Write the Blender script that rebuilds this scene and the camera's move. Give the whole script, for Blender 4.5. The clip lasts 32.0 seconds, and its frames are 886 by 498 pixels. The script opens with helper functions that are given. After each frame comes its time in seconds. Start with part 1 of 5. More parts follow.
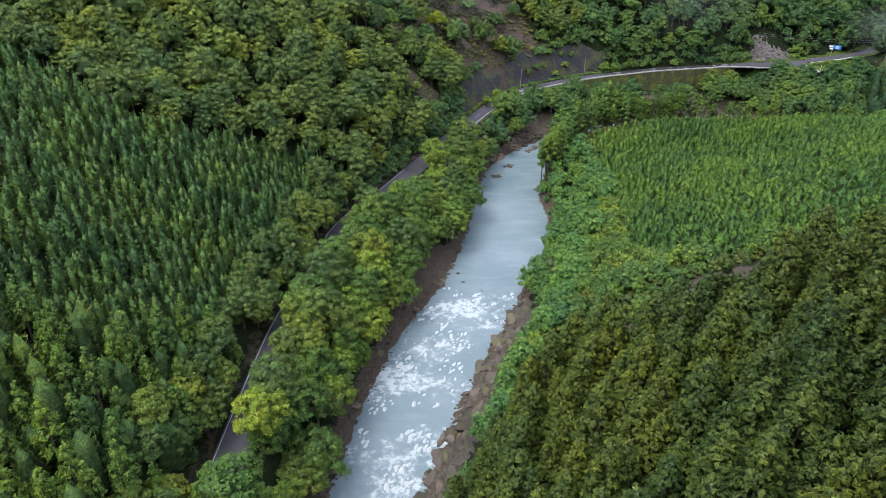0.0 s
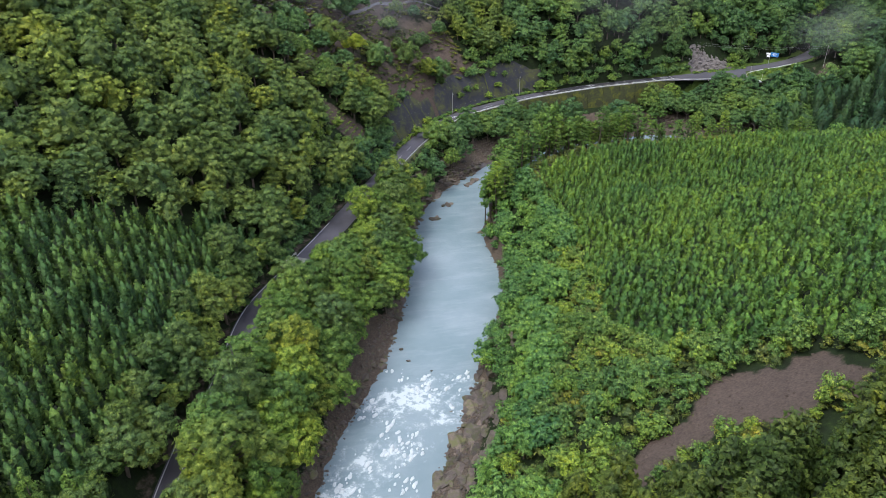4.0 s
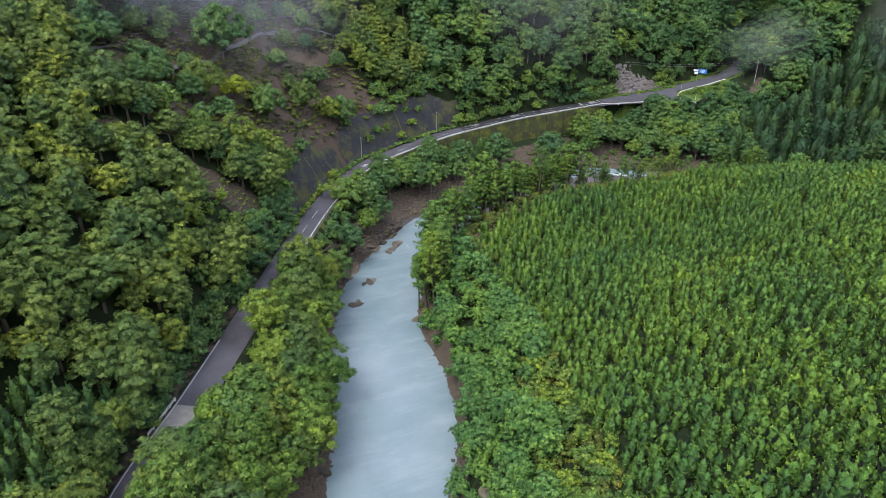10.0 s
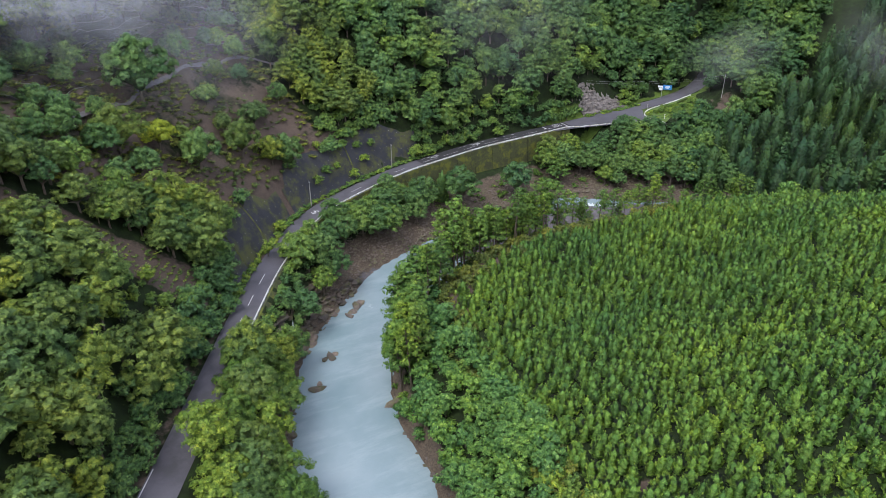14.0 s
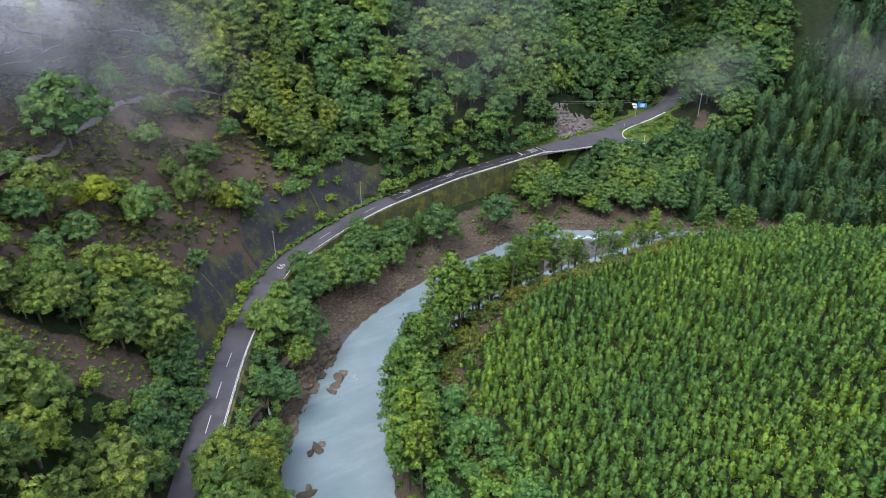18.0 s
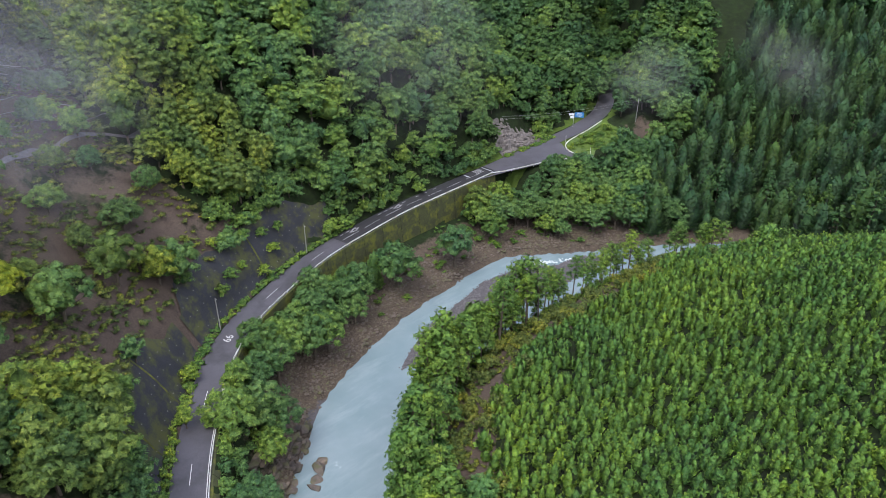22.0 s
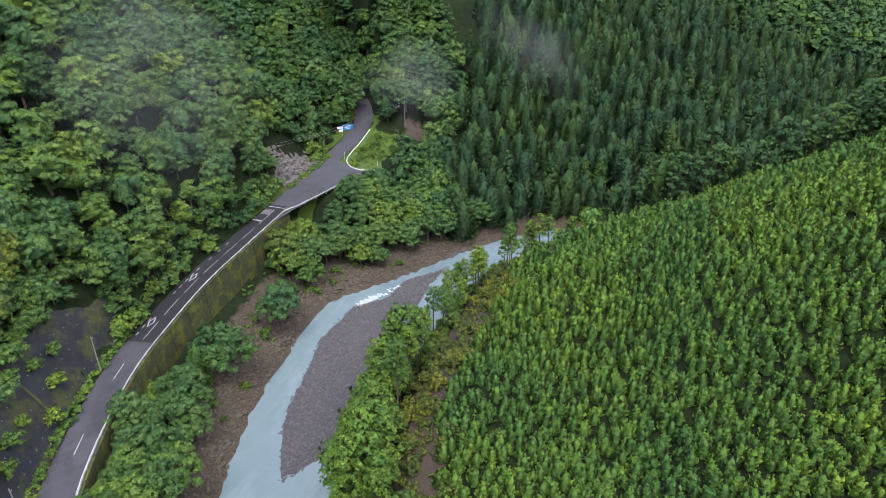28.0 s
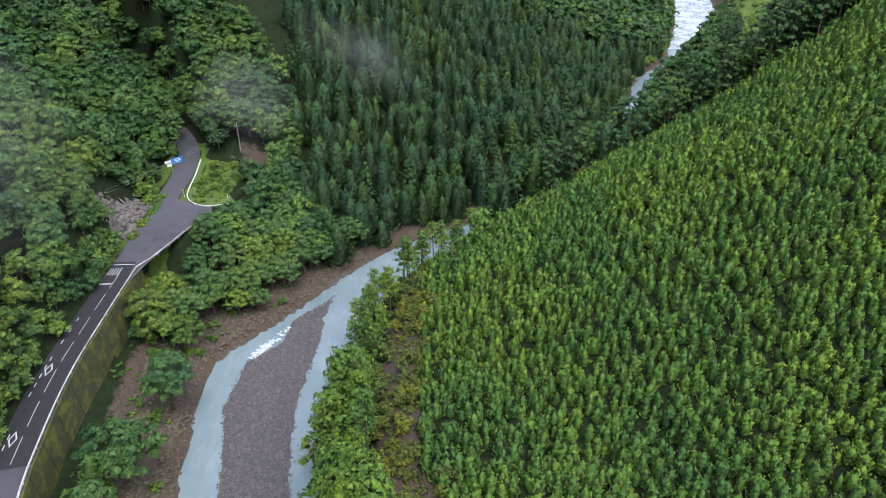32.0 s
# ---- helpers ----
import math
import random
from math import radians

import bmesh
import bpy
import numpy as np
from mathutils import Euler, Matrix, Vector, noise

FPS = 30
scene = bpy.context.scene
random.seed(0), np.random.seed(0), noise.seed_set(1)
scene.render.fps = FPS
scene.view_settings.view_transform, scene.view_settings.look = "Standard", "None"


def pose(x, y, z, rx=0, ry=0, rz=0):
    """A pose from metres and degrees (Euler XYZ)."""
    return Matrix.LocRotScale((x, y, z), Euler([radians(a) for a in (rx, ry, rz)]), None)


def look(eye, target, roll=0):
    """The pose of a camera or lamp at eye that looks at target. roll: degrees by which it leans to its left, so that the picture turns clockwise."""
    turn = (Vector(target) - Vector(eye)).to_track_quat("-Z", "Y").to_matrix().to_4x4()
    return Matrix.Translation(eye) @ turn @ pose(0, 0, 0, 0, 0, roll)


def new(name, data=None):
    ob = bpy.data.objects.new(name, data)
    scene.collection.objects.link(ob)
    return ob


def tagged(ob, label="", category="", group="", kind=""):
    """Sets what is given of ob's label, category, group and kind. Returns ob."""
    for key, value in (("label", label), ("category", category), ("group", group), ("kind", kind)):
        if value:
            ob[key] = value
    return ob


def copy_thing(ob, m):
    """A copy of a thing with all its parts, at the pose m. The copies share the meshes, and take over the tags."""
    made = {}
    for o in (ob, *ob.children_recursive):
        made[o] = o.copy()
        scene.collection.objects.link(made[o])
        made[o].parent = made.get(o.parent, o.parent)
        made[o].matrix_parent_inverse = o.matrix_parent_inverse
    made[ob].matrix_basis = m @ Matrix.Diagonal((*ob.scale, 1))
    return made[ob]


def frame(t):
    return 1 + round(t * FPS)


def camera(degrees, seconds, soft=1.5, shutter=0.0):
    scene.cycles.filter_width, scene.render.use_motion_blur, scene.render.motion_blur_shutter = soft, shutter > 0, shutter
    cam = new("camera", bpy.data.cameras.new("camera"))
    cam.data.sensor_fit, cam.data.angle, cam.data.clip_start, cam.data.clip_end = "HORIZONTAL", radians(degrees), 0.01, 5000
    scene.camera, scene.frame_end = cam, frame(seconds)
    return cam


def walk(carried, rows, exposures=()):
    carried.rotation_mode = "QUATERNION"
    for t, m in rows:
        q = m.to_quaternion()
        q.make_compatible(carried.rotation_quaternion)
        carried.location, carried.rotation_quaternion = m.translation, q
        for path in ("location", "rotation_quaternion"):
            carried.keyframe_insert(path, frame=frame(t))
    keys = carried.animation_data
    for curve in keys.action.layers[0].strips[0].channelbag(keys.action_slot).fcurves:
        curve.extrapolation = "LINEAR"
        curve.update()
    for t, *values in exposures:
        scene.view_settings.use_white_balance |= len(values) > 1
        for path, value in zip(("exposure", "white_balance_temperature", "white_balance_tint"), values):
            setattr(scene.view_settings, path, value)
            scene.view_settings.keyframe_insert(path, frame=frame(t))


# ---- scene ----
cam = camera(65.77, 32.0, soft=0.6)
PATH = [
    (0, look((-13.70, -74.32, 105.43), (-5.44, 12.43, 56.36), 0.52)),
    (3, look((-11.80, -48.23, 104.63), (3.58, 37.92, 56.24), 0.05)),
    (6, look((-9.22, -22.70, 103.41), (14.17, 61.97, 55.63), -0.44)),
    (9, look((-6.45, 2.72, 103.32), (23.34, 85.36, 55.53), -0.20)),
    (11, look((-4.11, 18.29, 103.35), (29.86, 99.49, 55.88), -0.29)),
    (13, look((-1.56, 33.79, 104.11), (36.33, 113.32, 56.78), -0.37)),
    (14.5, look((-0.51, 45.45, 105.17), (40.35, 123.37, 57.64), -0.34)),
    (17, look((-0.11, 64.69, 106.80), (45.88, 139.56, 59.07), 0.18)),
    (19, look((-0.74, 80.35, 106.76), (49.48, 152.65, 59.32), 0.20)),
    (20, look((-1.14, 88.25, 106.58), (51.05, 159.14, 59.14), 0.11)),
    (21, look((-1.78, 96.23, 106.45), (53.84, 164.57, 59.15), 0.28)),
    (22, look((-1.94, 104.44, 106.32), (58.91, 168.17, 59.04), 0.23)),
    (23, look((-2.12, 112.12, 106.21), (63.58, 170.80, 58.88), 0.39)),
    (25.5, look((-1.45, 130.06, 105.96), (74.30, 174.78, 58.41), 0.00)),
    (27.5, look((1.16, 144.35, 105.43), (83.26, 175.83, 57.79), 0.17)),
    (28, look((1.93, 148.12, 105.23), (85.26, 176.08, 57.55), 0.11)),
    (29, look((3.63, 156.06, 104.61), (89.16, 176.59, 57.03), 0.14)),
    (30, look((5.89, 163.93, 103.38), (92.97, 176.89, 55.96), -0.19)),
    (31, look((8.24, 171.69, 102.01), (96.25, 176.85, 54.83), -0.48)),
    (32, look((9.97, 179.37, 100.80), (98.50, 176.56, 54.39), -0.40)),
]
walk(cam, PATH)

# ---- light ----
world = bpy.data.worlds.new("overcast_sky")
scene.world = world
world.use_nodes = True
wn = world.node_tree.nodes
sky = wn.new("ShaderNodeTexSky")
sky.sky_type, sky.sun_disc, sky.sun_elevation, sky.sun_rotation = "NISHITA", False, radians(58), radians(200)
sky.air_density, sky.dust_density, sky.ozone_density = 1.0, 4.0, 1.0
soft = wn.new("ShaderNodeMix")
soft.data_type = "RGBA"
soft.inputs["Factor"].default_value = 0.55
soft.inputs["B"].default_value = (7.4, 8.0, 10.2, 1)
world.node_tree.links.new(sky.outputs[0], soft.inputs["A"])
world.node_tree.links.new(soft.outputs["Result"], wn["Background"].inputs["Color"])
wn["Background"].inputs["Strength"].default_value = 0.1
sun = new("sun", bpy.data.lights.new("sun", "SUN"))
sun.data.energy, sun.data.angle, sun.data.color = 1.2, radians(30), (1.0, 0.97, 0.92)
sun.matrix_world = look((0, 0, 300), (78, 15, 140))
scene.view_settings.exposure = 1.3

# ---- materials ----


def nodes_of(name):
    m = bpy.data.materials.new(name)
    m.use_nodes = True
    t = m.node_tree
    return m, t.nodes, t.links, t.nodes["Principled BSDF"]


def mix_rgb(n, l, fac, a, b, kind="MIX"):
    q = n.new("ShaderNodeMix")
    q.data_type, q.blend_type = "RGBA", kind
    for key, v in (("Factor", fac), ("A", a), ("B", b)):
        if isinstance(v, bpy.types.NodeSocket):
            l.new(v, q.inputs[key])
        else:
            q.inputs[key].default_value = (*v, 1) if isinstance(v, tuple) else v
    return q.outputs["Result"]


def ramp(n, l, src, stops):
    r = n.new("ShaderNodeValToRGB")
    r.color_ramp.elements.remove(r.color_ramp.elements[1])
    for i, (p, c) in enumerate(stops):
        e = r.color_ramp.elements[0] if i == 0 else r.color_ramp.elements.new(p)
        e.position, e.color = p, (*c, 1)
    l.new(src, r.inputs[0])
    return r.outputs[0]


def grain(n, l, scale, detail=4.0, rough=0.6, coords=None):
    t = n.new("ShaderNodeTexNoise")
    t.inputs["Scale"].default_value, t.inputs["Detail"].default_value, t.inputs["Roughness"].default_value = scale, detail, rough
    if coords is not None:
        l.new(coords, t.inputs["Vector"])
    return t.outputs["Fac"]


def place(n):
    """World position."""
    return n.new("ShaderNodeNewGeometry").outputs["Position"]


def bump(n, l, bsdf, height, strength, distance):
    b = n.new("ShaderNodeBump")
    b.inputs["Strength"].default_value, b.inputs["Distance"].default_value = strength, distance
    l.new(height, b.inputs["Height"])
    l.new(b.outputs[0], bsdf.inputs["Normal"])


def surface(name, dark, light, scale, fine, rough=0.85, relief=0.5, depth=0.05, stain=None, stain_scale=0.3, metal=0.0, vary=0.0):
    """A weathered surface: large blotches, fine grain, an optional stain, relief."""
    m, n, l, b = nodes_of(name)
    p = place(n)
    big, small = grain(n, l, scale, 5, 0.6, p), grain(n, l, fine, 5, 0.7, p)
    c = ramp(n, l, big, [(0.3, dark), (0.7, light)])
    c = mix_rgb(n, l, 0.35, c, ramp(n, l, small, [(0.3, tuple(v * 0.55 for v in dark)), (0.7, tuple(min(1, v * 1.25) for v in light))]))
    if stain:
        s = ramp(n, l, grain(n, l, stain_scale, 6, 0.7, p), [(0.48, (0, 0, 0)), (0.62, (1, 1, 1))])
        c = mix_rgb(n, l, s, c, stain)
    if vary:
        c = mix_rgb(n, l, vary, c, ramp(n, l, n.new("ShaderNodeObjectInfo").outputs["Random"], [(0, (0.45, 0.43, 0.42)), (0.5, (1, 1, 1)), (1, (1.7, 1.62, 1.5))]), "MULTIPLY")
    l.new(c, b.inputs["Base Color"])
    b.inputs["Roughness"].default_value, b.inputs["Metallic"].default_value = rough, metal
    bump(n, l, b, small, relief, depth)
    return m


def foliage(name, dark, mid, light, stand=0.06, leaf=4.5, vary=1.0, gaps=0.46):
    """Leaves: ragged sprays with gaps between the leaves, shaded with the roundness of the crown; inner kernels, spray
    roots and gap edges darkened as painted shade; a tint for each tree, slow change over the stand; some light comes
    through.
    """
    m, n, l, b = nodes_of(name)
    geo, info = n.new("ShaderNodeNewGeometry"), n.new("ShaderNodeObjectInfo")
    p = geo.outputs["Position"]
    shade = n.new("ShaderNodeMath")
    shade.operation = "MULTIPLY_ADD"
    l.new(geo.outputs["Random Per Island"], shade.inputs[0])
    shade.inputs[1].default_value = 0.24
    l.new(grain(n, l, 1.1, 2, 0.5, p), shade.inputs[2])
    c = ramp(n, l, shade.outputs[0], [(0.4, dark), (0.63, mid), (0.92, light)])
    tree = n.new("ShaderNodeAttribute")
    tree.attribute_name = "tint"
    add = n.new("ShaderNodeMath")
    l.new(info.outputs["Random"], add.inputs[0])
    l.new(tree.outputs["Fac"], add.inputs[1])
    frac = n.new("ShaderNodeMath")
    frac.operation = "FRACT"
    l.new(add.outputs[0], frac.inputs[0])
    tints = [(0.0, (0.66, 0.76, 0.78)), (0.5, (1, 1, 1)), (0.85, (1.3, 1.2, 0.82)), (1.0, (1.5, 1.3, 0.78))]
    c = mix_rgb(n, l, vary, c, ramp(n, l, frac.outputs[0], tints), "MULTIPLY")
    c = mix_rgb(n, l, 1.0, c, ramp(n, l, grain(n, l, stand, 3, 0.5, p), [(0.35, (0.78, 0.88, 0.95)), (0.65, (1.28, 1.15, 0.84))]), "MULTIPLY")
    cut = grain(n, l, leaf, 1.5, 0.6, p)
    # shade between the leaves put into the colour: darkest at the gaps, lightest mid-spray
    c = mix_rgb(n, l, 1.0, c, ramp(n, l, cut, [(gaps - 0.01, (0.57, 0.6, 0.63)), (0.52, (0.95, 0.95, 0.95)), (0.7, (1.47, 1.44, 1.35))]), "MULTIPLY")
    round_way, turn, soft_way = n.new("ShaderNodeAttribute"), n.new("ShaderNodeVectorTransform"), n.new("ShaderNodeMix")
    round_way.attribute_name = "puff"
    size, age_shade = n.new("ShaderNodeVectorMath"), n.new("ShaderNodeMath")
    size.operation, age_shade.operation = "LENGTH", "MULTIPLY"
    age_shade.inputs[1].default_value = 0.5
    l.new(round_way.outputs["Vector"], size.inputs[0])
    l.new(size.outputs["Value"], age_shade.inputs[0])
    # painted inner shade: kernels and spray roots darker; fresh tips lighter
    c = mix_rgb(n, l, 1.0, c, ramp(n, l, age_shade.outputs[0], [(0.3, (0.6, 0.68, 0.78)), (0.5, (1, 1, 1)), (0.68, (1.45, 1.36, 1.08)), (0.8, (0.58, 0.66, 0.76))]), "MULTIPLY")
    turn.vector_type, turn.convert_from, turn.convert_to = "NORMAL", "OBJECT", "WORLD"
    l.new(round_way.outputs["Vector"], turn.inputs[0])
    soft_way.data_type = "VECTOR"
    soft_way.inputs["Factor"].default_value = 0.84
    l.new(geo.outputs["Normal"], soft_way.inputs["A"])
    l.new(turn.outputs[0], soft_way.inputs["B"])
    unit = n.new("ShaderNodeVectorMath")
    unit.operation = "NORMALIZE"
    l.new(soft_way.outputs["Result"], unit.inputs[0])
    l.new(unit.outputs[0], b.inputs["Normal"])
    l.new(c, b.inputs["Base Color"])
    b.inputs["Roughness"].default_value = 0.6
    b.inputs["Specular IOR Level"].default_value = 0.2
    through_light = n.new("ShaderNodeBsdfTranslucent")
    l.new(c, through_light.inputs["Color"])
    mix, clear, ragged = n.new("ShaderNodeMixShader"), n.new("ShaderNodeBsdfTransparent"), n.new("ShaderNodeMixShader")
    mix.inputs[0].default_value = 0.12
    l.new(b.outputs[0], mix.inputs[1])
    l.new(through_light.outputs[0], mix.inputs[2])
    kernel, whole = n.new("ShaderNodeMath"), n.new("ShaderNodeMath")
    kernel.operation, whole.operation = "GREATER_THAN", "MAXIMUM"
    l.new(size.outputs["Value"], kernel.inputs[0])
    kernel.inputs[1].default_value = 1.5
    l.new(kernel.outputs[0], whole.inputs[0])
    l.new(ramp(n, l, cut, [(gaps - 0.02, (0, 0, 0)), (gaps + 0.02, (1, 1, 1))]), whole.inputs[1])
    l.new(whole.outputs[0], ragged.inputs[0])
    l.new(clear.outputs[0], ragged.inputs[1])
    l.new(mix.outputs[0], ragged.inputs[2])
    l.new(ragged.outputs[0], n["Material Output"].inputs["Surface"])
    return m


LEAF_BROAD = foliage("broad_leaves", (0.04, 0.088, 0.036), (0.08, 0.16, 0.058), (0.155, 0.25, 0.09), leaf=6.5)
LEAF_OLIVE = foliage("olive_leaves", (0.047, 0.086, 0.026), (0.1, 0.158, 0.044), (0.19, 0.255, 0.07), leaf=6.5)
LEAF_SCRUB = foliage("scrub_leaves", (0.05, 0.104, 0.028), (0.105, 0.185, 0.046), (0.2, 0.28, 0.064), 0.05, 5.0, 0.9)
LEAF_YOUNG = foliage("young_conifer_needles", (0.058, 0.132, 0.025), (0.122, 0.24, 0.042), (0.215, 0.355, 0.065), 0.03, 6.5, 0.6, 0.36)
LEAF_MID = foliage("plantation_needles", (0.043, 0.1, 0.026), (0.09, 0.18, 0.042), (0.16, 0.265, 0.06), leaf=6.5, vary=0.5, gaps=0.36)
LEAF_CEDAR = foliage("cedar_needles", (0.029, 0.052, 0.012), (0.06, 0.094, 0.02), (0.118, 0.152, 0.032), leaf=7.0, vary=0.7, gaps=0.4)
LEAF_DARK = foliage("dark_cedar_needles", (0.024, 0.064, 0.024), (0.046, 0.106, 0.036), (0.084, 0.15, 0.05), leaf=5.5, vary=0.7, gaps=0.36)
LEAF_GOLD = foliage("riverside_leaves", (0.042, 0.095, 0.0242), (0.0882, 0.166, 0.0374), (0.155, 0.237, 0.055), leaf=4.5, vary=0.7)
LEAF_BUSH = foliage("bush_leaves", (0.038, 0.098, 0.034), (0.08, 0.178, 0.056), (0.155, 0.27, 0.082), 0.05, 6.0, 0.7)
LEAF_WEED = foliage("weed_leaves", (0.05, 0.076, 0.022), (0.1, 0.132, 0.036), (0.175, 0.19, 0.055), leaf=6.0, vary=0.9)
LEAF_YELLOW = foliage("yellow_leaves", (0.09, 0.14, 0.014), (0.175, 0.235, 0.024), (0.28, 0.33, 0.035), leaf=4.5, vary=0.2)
BARK = surface("bark", (0.05, 0.038, 0.028), (0.13, 0.105, 0.08), 2.0, 18.0, 0.9, 0.8, 0.05)
ASPHALT = surface("asphalt", (0.05, 0.048, 0.06), (0.085, 0.082, 0.1), 0.15, 9.0, 0.6, 0.3, 0.01, (0.042, 0.041, 0.048), 0.08)
NEW_ASPHALT = surface("new_asphalt", (0.012, 0.012, 0.015), (0.022, 0.022, 0.027), 0.3, 12.0, 0.7, 0.3, 0.01)
PAINT = surface("road_paint", (0.4, 0.41, 0.43), (0.6, 0.6, 0.62), 1.5, 14.0, 0.6, 0.2, 0.005)
RAIL = surface("white_rail_paint", (0.62, 0.64, 0.66), (0.8, 0.82, 0.84), 1.0, 10.0, 0.5, 0.1, 0.005, (0.4, 0.36, 0.3), 0.8)
MOSS_WALL = surface("mossy_concrete", (0.022, 0.026, 0.014), (0.06, 0.068, 0.02), 0.4, 5.0, 0.9, 0.6, 0.04, (0.1, 0.11, 0.012), 0.3)
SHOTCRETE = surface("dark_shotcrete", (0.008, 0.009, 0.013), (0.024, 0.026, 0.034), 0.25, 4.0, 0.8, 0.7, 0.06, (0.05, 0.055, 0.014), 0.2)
CONCRETE = surface("pale_concrete", (0.16, 0.16, 0.155), (0.28, 0.28, 0.27), 0.6, 8.0, 0.85, 0.4, 0.02, (0.2, 0.2, 0.17), 0.5)
ROCK = surface("river_rock", (0.026, 0.022, 0.02), (0.13, 0.105, 0.09), 0.8, 5.0, 0.75, 0.9, 0.12, (0.07, 0.075, 0.03), 0.5, 0.0, 0.8)
PALE_ROCK = surface("pale_cliff_rock", (0.072, 0.064, 0.06), (0.2, 0.178, 0.17), 0.7, 4.0, 0.85, 0.9, 0.15)
STONE = surface("gravel_stone", (0.06, 0.056, 0.062), (0.14, 0.133, 0.142), 1.2, 12.0, 0.85, 0.6, 0.03)
METAL = surface("grey_metal", (0.35, 0.36, 0.37), (0.55, 0.56, 0.57), 1.0, 10.0, 0.45, 0.1, 0.004, None, 0.3, 0.6)


def ground_material():
    """Forest floor, with bare soil, gravel and grass where the land is so."""
    m, n, l, b = nodes_of("valley_ground")
    p = place(n)
    fine, mid = grain(n, l, 3.0, 6, 0.7, p), grain(n, l, 0.5, 5, 0.65, p)
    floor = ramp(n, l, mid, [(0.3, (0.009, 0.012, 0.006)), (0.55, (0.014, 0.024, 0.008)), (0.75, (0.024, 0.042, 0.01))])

    def cover(base, attribute, colours, grain_mix):
        a = n.new("ShaderNodeAttribute")
        a.attribute_name = attribute
        s = n.new("ShaderNodeMath")
        s.operation = "MULTIPLY_ADD"
        l.new(mid, s.inputs[0])
        s.inputs[1].default_value, s.inputs[2].default_value = 0.9, -0.45
        s2 = n.new("ShaderNodeMath")
        l.new(a.outputs["Fac"], s2.inputs[0])
        l.new(s.outputs[0], s2.inputs[1])
        k = ramp(n, l, s2.outputs[0], [(0.4, (0, 0, 0)), (0.6, (1, 1, 1))])
        c = mix_rgb(n, l, grain_mix, ramp(n, l, mid, [(0.3, colours[0]), (0.7, colours[1])]), ramp(n, l, fine, [(0.35, colours[0]), (0.65, colours[2])]))
        return mix_rgb(n, l, k, base, c)

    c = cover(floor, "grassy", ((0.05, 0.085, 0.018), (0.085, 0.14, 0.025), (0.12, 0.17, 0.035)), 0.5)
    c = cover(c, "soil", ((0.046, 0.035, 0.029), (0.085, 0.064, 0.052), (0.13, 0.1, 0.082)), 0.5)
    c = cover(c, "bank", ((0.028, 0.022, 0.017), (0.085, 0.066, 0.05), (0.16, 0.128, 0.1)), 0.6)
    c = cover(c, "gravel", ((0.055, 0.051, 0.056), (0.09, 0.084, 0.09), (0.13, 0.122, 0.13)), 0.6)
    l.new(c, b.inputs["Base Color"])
    b.inputs["Roughness"].default_value = 0.9
    b.inputs["Specular IOR Level"].default_value = 0.15
    bump(n, l, b, fine, 0.8, 0.25)
    return m


def water_material():
    """Milky glacier-green river water with ripples, white where it breaks."""
    m, n, l, b = nodes_of("milky_water")
    p = place(n)
    c = ramp(n, l, grain(n, l, 0.04, 4, 0.6, p), [(0.3, (0.132, 0.191, 0.215)), (0.7, (0.206, 0.262, 0.291))])
    stretch = n.new("ShaderNodeMapping")
    stretch.inputs["Rotation"].default_value, stretch.inputs["Scale"].default_value = (0, 0, radians(-62)), (0.25, 1.0, 1.0)
    l.new(p, stretch.inputs["Vector"])
    c = mix_rgb(n, l, ramp(n, l, grain(n, l, 0.22, 5, 0.65, stretch.outputs[0]), [(0.5, (0, 0, 0)), (0.78, (0.28, 0.28, 0.28))]), c, (0.36, 0.42, 0.44))
    a = n.new("ShaderNodeAttribute")
    a.attribute_name = "foam"
    fizz = grain(n, l, 0.55, 8, 0.75, p)
    s = n.new("ShaderNodeMath")
    l.new(a.outputs["Fac"], s.inputs[0])
    l.new(fizz, s.inputs[1])
    white = ramp(n, l, s.outputs[0], [(0.84, (0, 0, 0)), (0.95, (0.22, 0.22, 0.22)), (1.14, (0.75, 0.75, 0.75))])
    c = mix_rgb(n, l, white, c, (0.5, 0.56, 0.59))
    l.new(c, b.inputs["Base Color"])
    l.new(ramp(n, l, white, [(0, (0.2, 0.2, 0.2)), (1, (0.7, 0.7, 0.7))]), b.inputs["Roughness"])
    b.inputs["IOR"].default_value = 1.33
    bump(n, l, b, grain(n, l, 0.9, 5, 0.65, p), 0.4, 0.3)
    return m


GROUND, WATER = ground_material(), water_material()
FOAM = surface("foam", (0.36, 0.42, 0.45), (0.54, 0.59, 0.61), 1.2, 6.0, 0.7, 0.8, 0.15)


def plain(name, colour, rough=0.5):
    m, n, l, b = nodes_of(name)
    g = grain(n, l, 6.0, 3, 0.6, place(n))
    l.new(ramp(n, l, g, [(0.3, tuple(v * 0.85 for v in colour)), (0.7, colour)]), b.inputs["Base Color"])
    b.inputs["Roughness"].default_value = rough
    return m


